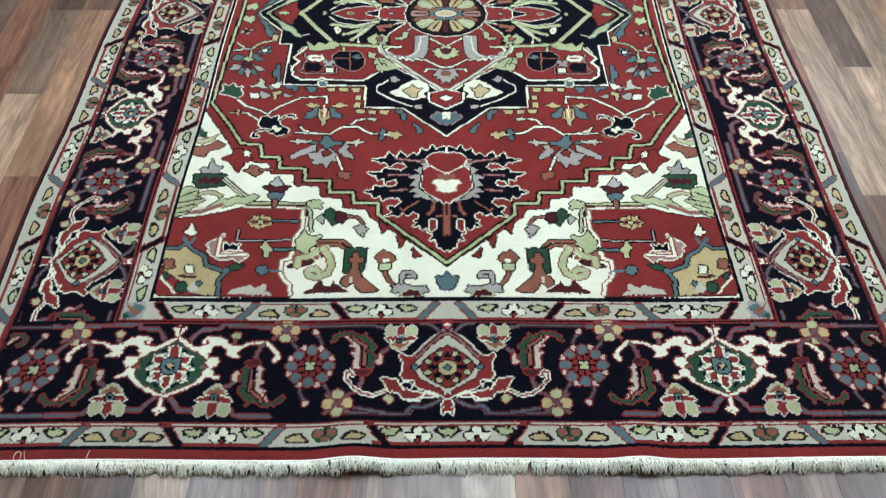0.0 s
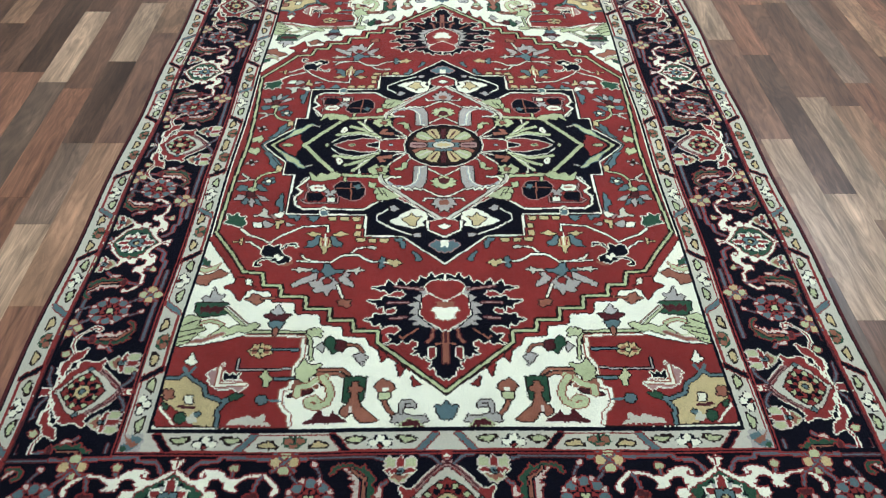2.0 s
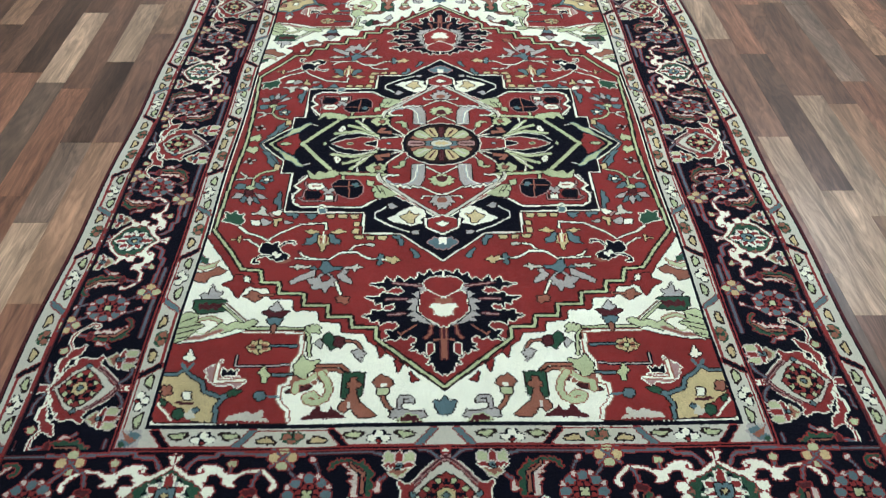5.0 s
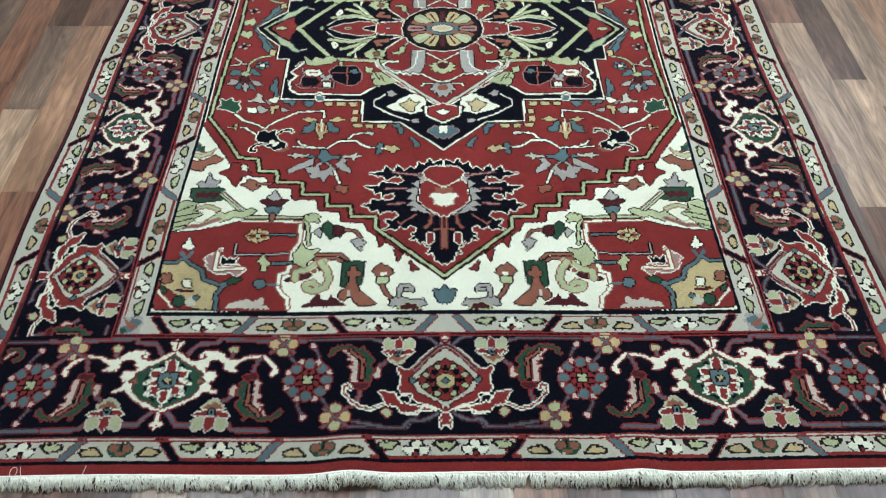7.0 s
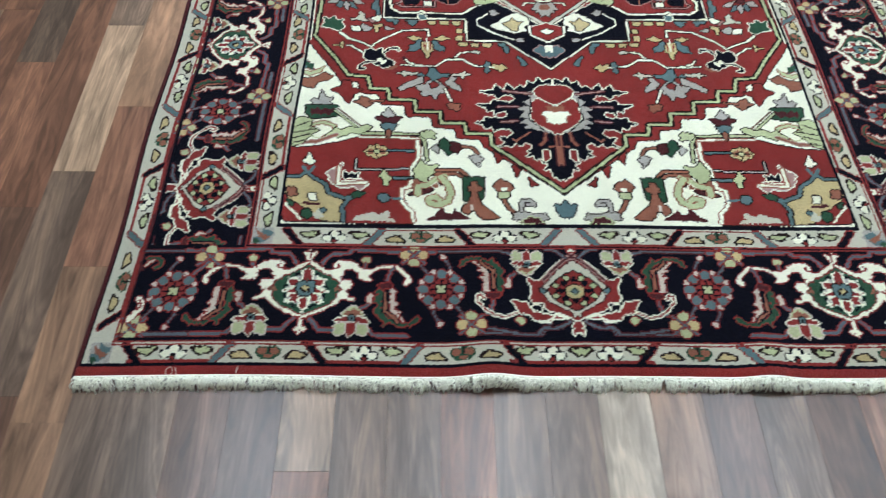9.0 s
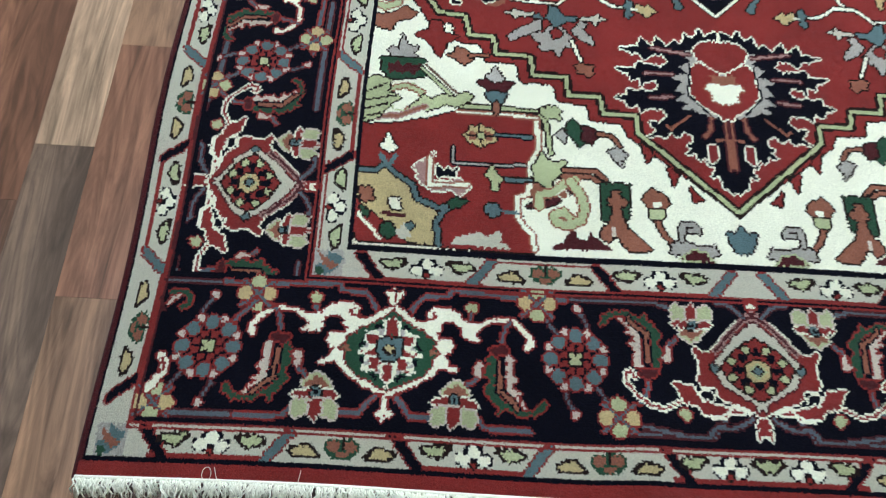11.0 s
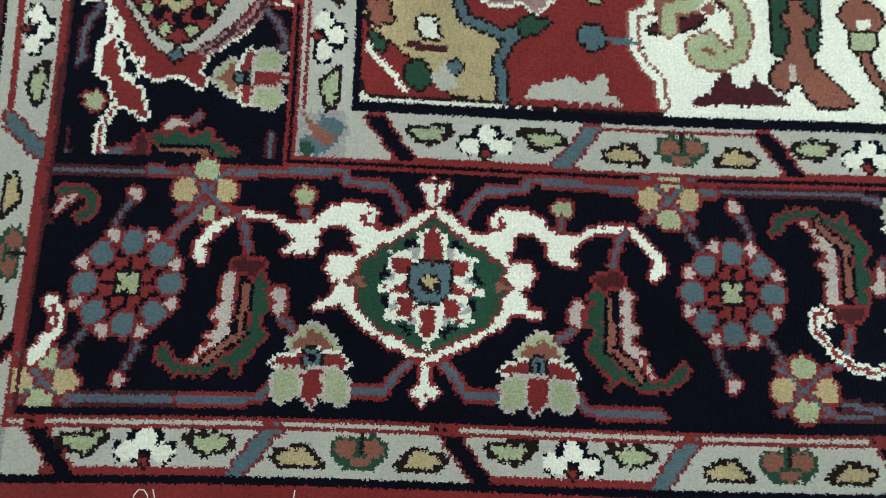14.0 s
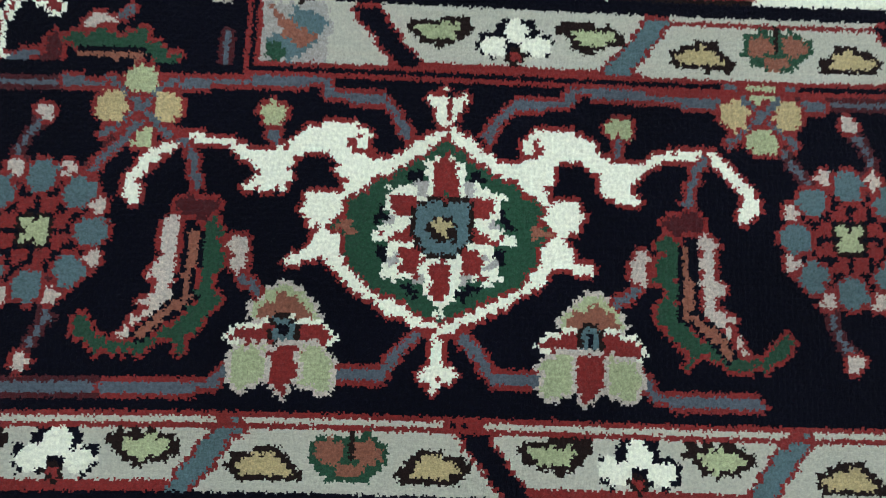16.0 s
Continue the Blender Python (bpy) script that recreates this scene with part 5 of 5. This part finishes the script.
def build_rug():
    cloth, zone = weave()
    full = np.concatenate((cloth[::-1], cloth), axis=0)
    full = np.concatenate((full[:, ::-1], full), axis=1)
    z = np.concatenate((zone[::-1], zone), axis=0)
    z = np.concatenate((z[:, ::-1], z), axis=1)
    rng = np.random.default_rng(4)

    def cells(i0, i1, j0, j1, sub):
        """A stretch of pile, each knot split into sub x sub tips. The tips at a change of colour stray a little into each other."""
        n, m, h = (i1 - i0) * sub, (j1 - j0) * sub, KNOT / sub
        ga, gb = np.meshgrid((i0 - NA) * KNOT + np.arange(n + 1) * h, (j0 - NB) * KNOT + np.arange(m + 1) * h, indexing="ij")
        inner = np.zeros(ga.shape)
        inner[1:-1, 1:-1] = 1
        dome = np.abs(np.sin(np.pi * ga / KNOT)) * np.abs(np.sin(np.pi * gb / KNOT)) if sub > 1 else 0 * ga
        ja, jb = ga + rng.normal(0, .18 * h, ga.shape) * inner, gb + rng.normal(0, .18 * h, ga.shape) * inner
        x, y = lie(ja, jb)
        z = relief(x, y) - 0.0004 + (0.0005 * dome + rng.normal(0, 0.00035, x.shape)) * inner
        wander = 0.055 if sub > 1 else 0.0
        ca = ga[:-1, :-1] + h / 2 + rng.normal(0, 1, (n, m)) * wander
        cb = gb[:-1, :-1] + h / 2 + rng.normal(0, 1, (n, m)) * wander
        ki, kj = np.clip((ca / KNOT + NA).astype(int), 0, 2 * NA - 1), np.clip((cb / KNOT + NB).astype(int), 0, 2 * NB - 1)
        i, j = np.meshgrid(np.arange(n), np.arange(m), indexing="ij")
        v = i * (m + 1) + j
        quads = np.stack((v, v + m + 1, v + m + 2, v + 1), axis=-1).reshape(-1, 4)
        oi, oj = i0 + i // sub, j0 + j // sub
        return np.stack((x, y, z), axis=-1).reshape(-1, 3), quads, full[ki, kj].ravel(), zone4[oi, oj].ravel(), (oi < NA).ravel(), (oj < NB).ravel()

    zone4 = z
    split_i, split_j = int(NA * 1.22), int(NB * .5)
    stretches = [cells(0, split_i, 0, split_j, 3), cells(split_i, 2 * NA, 0, split_j, 1), cells(0, 2 * NA, split_j, 2 * NB, 1)]
    base = np.cumsum([0] + [len(st[0]) for st in stretches])
    points = np.concatenate([st[0] for st in stretches])
    quads = np.concatenate([st[1] + o for st, o in zip(stretches, base)])
    dye, region, left, near = (np.concatenate([st[q] for st in stretches]) for q in (2, 3, 4, 5))

    rug = tagged(new("rug"), "hand-knotted red, navy and ivory wool rug lying on the floor", "rug")
    rug.location = (0, 0, 0)

    def pile(name, mask, label):
        t, c = quads[mask], dye[mask]
        used, idx = np.unique(t, return_inverse=True)
        t = idx.reshape(-1, 4)
        me = bpy.data.meshes.new(name)
        me.vertices.add(len(used))
        me.vertices.foreach_set("co", points[used].astype(np.float32).ravel())
        me.loops.add(t.size)
        me.loops.foreach_set("vertex_index", t.ravel().astype(np.int32))
        me.polygons.add(len(t))
        me.polygons.foreach_set("loop_start", np.arange(0, t.size, 4, dtype=np.int32))
        for y in YARN:
            me.materials.append(y)
        me.polygons.foreach_set("material_index", c.astype(np.int32))
        me.polygons.foreach_set("use_smooth", np.ones(len(t), dtype=bool))
        me.update(calc_edges=True)
        return part(name, me, None, rug, label)

    pile("medallion", region == 6, "navy star medallion with red panels")
    pile("field", region == 5, "red field with scattered flowers")
    for c1 in (near, ~near):
        for c2 in (left, ~left):
            pile("corner_spandrel", (region == 4) & c1 & c2, "ivory corner with a red panel")
    pile("inner_guard_border", region == 2, "narrow tan border with small flowers")
    pile("main_border", region == 3, "wide navy border with medallions and rosettes")
    pile("outer_guard_border", region == 1, "narrow tan outer border with red edge")
    pile("end_band", (region == 0) & near, "plain red end band")
    pile("end_band", (region == 0) & ~near, "plain red end band")
    return rug


rug = build_rug()

# cotton foundation under the pile, down to the floor
def sheet(rows):
    me = bpy.data.meshes.new("backing")
    n, m = len(rows), len(rows[0])
    me.from_pydata([p for r in rows for p in r], [], [(i * m + j, i * m + j + 1, (i + 1) * m + j + 1, (i + 1) * m + j) for i in range(n - 1) for j in range(m - 1)])
    return me


rows = []
for j, b in enumerate(np.linspace(-HALF_B, HALF_B, 90)):
    r = []
    for i, a in enumerate(np.linspace(-HALF_A, HALF_A, 150)):
        x, y = lie(a, b)
        r.append((float(x), float(y), float(relief(x, y)) - 0.0035))
    r = [(r[0][0], r[0][1], FLOOR + .001)] + r + [(r[-1][0], r[-1][1], FLOOR + .001)]
    rows.append(r)
for k in (0, -1):
    low = [(x, y, FLOOR + .001) for x, y, z in rows[k]]
    rows.insert(0, low) if k == 0 else rows.append(low)
COTTON = wool("cotton", (0.99, 0.98, 0.80), 0.1, 0.0, 0.1, 0.3)
part("backing", sheet(rows), COTTON, rug, "cotton foundation")

# bound side edges
for s in (-1, 1):
    bm = bmesh.new()
    pts = []
    for b in np.linspace(-HALF_B - .2, HALF_B + .2, 160):
        x, y = lie(s * (HALF_A + 0.1), b)
        pts.append((float(x), float(y), float(relief(x, y)) - 0.0048))
    tube(bm, pts, 0.0045, 6)
    part("selvedge", bm, YARN[NAMES.index("wine")], rug, "overcast wine-red edge")

# white woven edge and fringe at the ends
random.seed(11)
def tassel(seed):
    """A bunch of short crimped cotton ends, some lifted, some crossing."""
    r = random.Random(seed)
    bm = bmesh.new()
    for k in range(6):
        x = r.uniform(-.0042, .0042)
        slant = r.gauss(.004, .007)
        length = r.uniform(.017, .028)
        lift = r.uniform(.001, .006)
        wag = r.uniform(.0008, .0026) * r.choice((-1, 1))
        pts = [(x, .002, -.002), (x + slant * .15 + wag, -length * .22, -.0012 + lift * .8), (x + slant * .45 - wag, -length * .48, -.002 + lift),
               (x + slant * .8 + wag, -length * .76, -.0048 + lift * .7), (x + slant - wag * .5, -length, -.0088 + lift * .25)]
        tube(bm, pts, (.0013, .0014, .00135, .0012, .0009), 4)
    me = bpy.data.meshes.new("tassel")
    bm.to_mesh(me)
    bm.free()
    me.materials.append(COTTON)
    return me


TASSELS = [tassel(s) for s in range(14)]
COUNT = 292
for i in range(COUNT):
    a = -HALF_A + (i + .5) * 2 * HALF_A / COUNT
    x, y = lie(a, -HALF_B)
    t = part("tassel", random.choice(TASSELS), None, rug)
    t.matrix_basis = pose(float(x) + random.uniform(-.0015, .0015), float(y), float(relief(x, y)) - .001, 0, 0, random.uniform(-16, 16) + 8 * math.sin(i * .13)) @ Matrix.Diagonal((random.choice((-1, 1)), random.uniform(.85, 1.12), 1, 1))
bm = bmesh.new()
r = random.Random(5)
for i in range(420):
    a = -HALF_A + (i + .5) * 2 * HALF_A / 420
    x, y = lie(a, HALF_B)
    x, y, s = float(x), float(y), r.uniform(-.012, .012)
    tube(bm, [(x, y - .002, -.002), (x + s * .5, y + .012, .001), (x + s, y + r.uniform(.02, .03), -.009)], (.0014, .0016, .001), 4)
tagged(part("far_fringe", bm, COTTON, rug, "short ivory cotton fringe"), kind="stuff")
for e in (-1, 1):
    pts = []
    for a in np.linspace(-HALF_A, HALF_A, 240):
        x, y = lie(a, e * HALF_B)
        pts.append((float(x), float(y) + e * .001, float(relief(x, y)) - .0012 + random.uniform(-.0003, .0003)))
    bm2 = bmesh.new()
    tube(bm2, pts, .0032, 6)
    part("end_cord", bm2, COTTON, rug, "ivory woven end cord")
# loose white threads on the end band
for x, dx, loop in ((-0.737, .0, True), (-0.722, -.006, False), (-0.62, .003, False)):
    bm2 = bmesh.new()
    y0 = MIDDLE - 1.32
    if loop:
        pts = [(x + .006 * math.sin(w), y0 + .008 - .009 * math.cos(w), .0025) for w in (math.tau * q / 9 for q in range(10))]
    else:
        pts = [(x, y0, .002), (x + dx * .6, y0 + .009, .003), (x + dx, y0 + .02 - abs(dx) * .5, .0022)]
    tube(bm2, pts, .0005, 4)
    part("loose_thread", bm2, COTTON, rug, "loose white cotton thread")


# ---- room ----
def plaster(name, colour):
    m, nt, bsdf = nodes_of(name)
    co = nt.nodes.new("ShaderNodeTexCoord")
    n = node(nt, "ShaderNodeTexNoise", Scale=2.0, Detail=6.0)
    link(nt, co.outputs["Object"], n.inputs["Vector"])
    r = ramp(nt, ((0.3, tuple(c * .92 for c in colour)), (0.7, colour)))
    link(nt, n.outputs["Fac"], r.inputs["Fac"])
    link(nt, r.outputs[0], bsdf.inputs["Base Color"])
    bsdf.inputs["Roughness"].default_value = 0.85
    return m


WALL = plaster("painted_plaster", (0.46, 0.44, 0.40))
X0, X1, Y0, Y1 = -3.6, 3.6, -2.6, 6.0
for name, b in (("wall_west", (X0 - .12, X0, Y0, Y1)), ("wall_east", (X1, X1 + .12, Y0, Y1)), ("wall_south", (X0 - .12, X1 + .12, Y0 - .12, Y0)), ("wall_north", (X0 - .12, X1 + .12, Y1, Y1 + .12))):
    tagged(part(name, box(*b, FLOOR - .05, CEILING), WALL, None), "plain off-white painted wall of the showroom", "wall", kind="structure")
tagged(part("ceiling", box(X0 - .12, X1 + .12, Y0 - .12, Y1 + .12, CEILING, CEILING + .1), WALL, None), "plain white ceiling with light panels", "ceiling", kind="structure")

GLOW, nt, bsdf = nodes_of("light_diffuser")
bsdf.inputs["Base Color"].default_value = (.8, .8, .8, 1)
bsdf.inputs["Emission Color"].default_value = (*LIGHT_COLOUR, 1)
bsdf.inputs["Emission Strength"].default_value = LIGHT_POWER
TRAY = plaster("light_tray", (0.8, 0.8, 0.8))
light = tagged(new("ceiling_light"), "long white fluorescent panel fixed to the ceiling", "ceiling light", "ceiling lights")
part("frame", box(-.32, .32, -.62, .62, -.05, 0), TRAY, light)
part("diffuser", box(-.29, .29, -.59, .59, -.058, -.052), GLOW, light, "glowing white diffuser")
LIGHTS = [(x, y) for y in (1.7, 4.4) for x in (-1.2, 0.05, 1.3, 2.55)]
light.location = (*LIGHTS[0], CEILING)
for x, y in LIGHTS[1:]:
    copy_thing(light, pose(x, y, CEILING))


# ---- floor ----
def floor_wood(name, colour):
    """Printed laminate of one tone, with long grain that differs from strip to strip."""
    m, nt, bsdf = nodes_of(name)
    info = nt.nodes.new("ShaderNodeObjectInfo")
    geo = nt.nodes.new("ShaderNodeNewGeometry")
    both = node(nt, "ShaderNodeMath", operation="ADD")
    link(nt, info.outputs["Random"], both.inputs[0])
    link(nt, geo.outputs["Random Per Island"], both.inputs[1])
    frac = node(nt, "ShaderNodeMath", operation="FRACT")
    link(nt, both.outputs[0], frac.inputs[0])
    tone = ramp(nt, ((0.0, tuple(c * .82 for c in colour)), (1.0, tuple(c * 1.18 for c in colour))))
    link(nt, frac.outputs[0], tone.inputs["Fac"])
    shift = nt.nodes.new("ShaderNodeCombineXYZ")
    big = node(nt, "ShaderNodeMath", operation="MULTIPLY")
    link(nt, frac.outputs[0], big.inputs[0])
    big.inputs[1].default_value = 37.0
    link(nt, big.outputs[0], shift.inputs[0])
    link(nt, big.outputs[0], shift.inputs[2])
    add = nt.nodes.new("ShaderNodeVectorMath")
    link(nt, geo.outputs["Position"], add.inputs[0])
    link(nt, shift.outputs[0], add.inputs[1])
    squash = nt.nodes.new("ShaderNodeVectorMath")
    squash.operation = "MULTIPLY"
    link(nt, add.outputs[0], squash.inputs[0])
    squash.inputs[1].default_value = (1.0, 0.12, 1.0)
    grain = node(nt, "ShaderNodeTexNoise", Scale=34.0, Detail=7.0, Roughness=0.72, Distortion=1.0)
    broad = node(nt, "ShaderNodeTexNoise", Scale=9.0, Detail=3.0, Distortion=1.8)
    link(nt, squash.outputs[0], grain.inputs["Vector"])
    link(nt, squash.outputs[0], broad.inputs["Vector"])
    g = node(nt, "ShaderNodeMath", operation="MULTIPLY_ADD")
    link(nt, grain.outputs["Fac"], g.inputs[0])
    g.inputs[1].default_value, g.inputs[2].default_value = 2.5, -0.25
    h = node(nt, "ShaderNodeMath", operation="MULTIPLY_ADD")
    link(nt, broad.outputs["Fac"], h.inputs[0])
    h.inputs[1].default_value, h.inputs[2].default_value = 1.9, 0.05
    gh = node(nt, "ShaderNodeMath", operation="MULTIPLY")
    link(nt, g.outputs[0], gh.inputs[0])
    link(nt, h.outputs[0], gh.inputs[1])
    lines = node(nt, "ShaderNodeMath", operation="MULTIPLY")
    link(nt, broad.outputs["Fac"], lines.inputs[0])
    lines.inputs[1].default_value = 70.0
    wave = node(nt, "ShaderNodeMath", operation="SINE")
    link(nt, lines.outputs[0], wave.inputs[0])
    ring = node(nt, "ShaderNodeMath", operation="MULTIPLY_ADD")
    link(nt, wave.outputs[0], ring.inputs[0])
    ring.inputs[1].default_value, ring.inputs[2].default_value = 0.15, 1.0
    ringed = node(nt, "ShaderNodeMath", operation="MULTIPLY")
    link(nt, gh.outputs[0], ringed.inputs[0])
    link(nt, ring.outputs[0], ringed.inputs[1])
    col = nt.nodes.new("ShaderNodeVectorMath")
    col.operation = "SCALE"
    link(nt, tone.outputs[0], col.inputs[0])
    link(nt, ringed.outputs[0], col.inputs["Scale"])
    link(nt, col.outputs[0], bsdf.inputs["Base Color"])
    bsdf.inputs["Roughness"].default_value = 0.33
    bsdf.inputs["Specular IOR Level"].default_value = 0.4
    bsdf.inputs["Coat Weight"].default_value = 0.25
    bsdf.inputs["Coat Roughness"].default_value = 0.22
    bump = node(nt, "ShaderNodeBump", Strength=0.12, Distance=0.0006)
    link(nt, grain.outputs["Fac"], bump.inputs["Height"])
    link(nt, bump.outputs[0], bsdf.inputs["Normal"])
    return m


TONES = (("dark_walnut", (0.098, 0.054, 0.034)), ("brown_walnut", (0.145, 0.074, 0.045)), ("red_brown", (0.205, 0.094, 0.054)), ("grey_brown", (0.155, 0.100, 0.067)),
         ("tan_wood", (0.262, 0.145, 0.083)), ("pale_wood", (0.320, 0.208, 0.130)), ("bleached_wood", (0.403, 0.315, 0.222)))
WOODS = [floor_wood(n + "_laminate", c) for n, c in TONES]
floor = tagged(part("floor", box(X0, X1, Y0, Y1, FLOOR - .06, FLOOR - .0012), WOODS[0], None), "brown mixed-tone laminate plank floor", "floor", kind="structure")
STRIP, PHASE = 0.0921, 0.020
# strips whose ends and tone stand out: row of strips -> (from, to, tone)
MARKED = {-17: [(2.2, 2.838, 1), (2.838, 3.3, 4)], -16: [(1.8, 2.5, 2), (2.5, 3.2, 1)], -15: [(1.2, 1.8, 2), (1.8, 2.5, 2), (2.5, 3.1, 0)],
          -14: [(.9, 1.6, 2), (1.6, 2.437, 3), (2.437, 2.93, 5)], -13: [(.5, 1.15, 1), (1.15, 1.85, 2), (1.85, 2.4, 2), (2.4, 3.106, 1)],
          -12: [(.2, .72, 1), (.72, 1.25, 3), (1.25, 1.74, 5), (1.74, 2.1, 3), (2.1, 2.569, 0), (2.569, 3.0, 5)], -11: [(.1, .67, 4), (.67, 1.0, 4), (1.0, 1.45, 2), (1.45, 2.1, 4), (2.1, 2.767, 1), (2.767, 3.2, 4)],
          # row -5: its grey tone stands in for light reflected on the strip
          -10: [(.3, .95, 3)], -9: [(.25, .9, 3)], -8: [(.2, .9, 1)], -7: [(.3, .9, 0)], -6: [(.1, .585, 2), (.585, .95, 5)], -5: [(.2, .9, 3)], -4: [(.3, .85, 3)], -3: [(.25, .9, 2)], -2: [(.3, .9, 3)], -1: [(.2, .9, 3)],
          0: [(.30, .92, 6)], 1: [(.25, .9, 4)], 2: [(.3, .9, 1)], 3: [(.25, .9, 3)], 4: [(.3, .92, 1)], 5: [(.3, .9, 2)], 6: [(.3, .9, 3)],
          10: [(.9, 1.395, 1), (1.395, 2.12, 5), (2.12, 2.726, 1), (2.726, 3.2, 5)], 11: [(1.3, 1.86, 5), (1.86, 2.62, 0), (2.62, 3.204, 2), (3.204, 3.5, 0)], 12: [(1.75, 2.351, 5), (2.351, 3.0, 1)],
          13: [(1.8, 2.3, 4), (2.3, 3.015, 1), (3.015, 3.4, 4)], 14: [(1.9, 2.436, 2), (2.436, 3.0, 3)], 15: [(2.1, 2.8, 1)], 16: [(2.0, 2.61, 0), (2.61, 3.1, 4)]}
rng = random.Random(21)


def plank_faces(verts, faces, x0, x1, y0, y1, z):
    g, e, n = 0.0, 0.0003, len(verts)
    verts += [(x0 + g, y0 + g, z - .0012), (x1 - g, y0 + g, z - .0012), (x1 - g, y1 - g, z - .0012), (x0 + g, y1 - g, z - .0012),
              (x0 + e, y0 + e, z), (x1 - e, y0 + e, z), (x1 - e, y1 - e, z), (x0 + e, y1 - e, z)]
    faces += [tuple(n + q for q in f) for f in ((4, 5, 6, 7), (0, 1, 5, 4), (1, 2, 6, 5), (2, 3, 7, 6), (3, 0, 4, 7))]


strips = []
for row in range(-40, 40):
    x0, x1 = max(PHASE + row * STRIP, X0), min(PHASE + (row + 1) * STRIP, X1)
    if x1 - x0 < .01:
        continue
    y, fixed = Y0 - rng.uniform(0, .5), sorted(MARKED.get(row, ()))
    while y < Y1:
        if fixed and y >= fixed[0][0] - .001:
            y, y2, tone = fixed.pop(0)
        else:
            y2 = y + rng.choice((.32, .4, .48, .56, .66))
            tone = rng.choices(range(7), (20, 26, 20, 16, 12, 5, 1))[0]
            if fixed:
                y2 = fixed[0][0] if y2 > fixed[0][0] - .15 else y2
        a, b = max(y, Y0), min(y2, Y1)
        if b > a + .01:
            strips.append((x0, x1, a, b, tone))
        y = y2
far_v, far_f, far_m, count = [], [], [], 0
for x0, x1, a, b, tone in strips:
    covered = -.8 < x0 and x1 < .82 and a > .85 and b < 3.3
    if -1.75 < x0 < 1.6 and b > .25 and a < 3.2 and not covered and count < 298:
        count += 1
        v, f = [], []
        plank_faces(v, f, x0, x1, a, b, FLOOR)
        me = bpy.data.meshes.new("plank")
        me.from_pydata(v, [], f)
        part("plank", me, WOODS[tone], floor)
    else:
        plank_faces(far_v, far_f, x0, x1, a, b, FLOOR)
        far_m += [tone] * 5
me = bpy.data.meshes.new("plank_rows")
me.from_pydata(far_v, [], far_f)
for w in WOODS:
    me.materials.append(w)
me.polygons.foreach_set("material_index", far_m)
tagged(part("plank_rows", me, None, floor), kind="stuff")
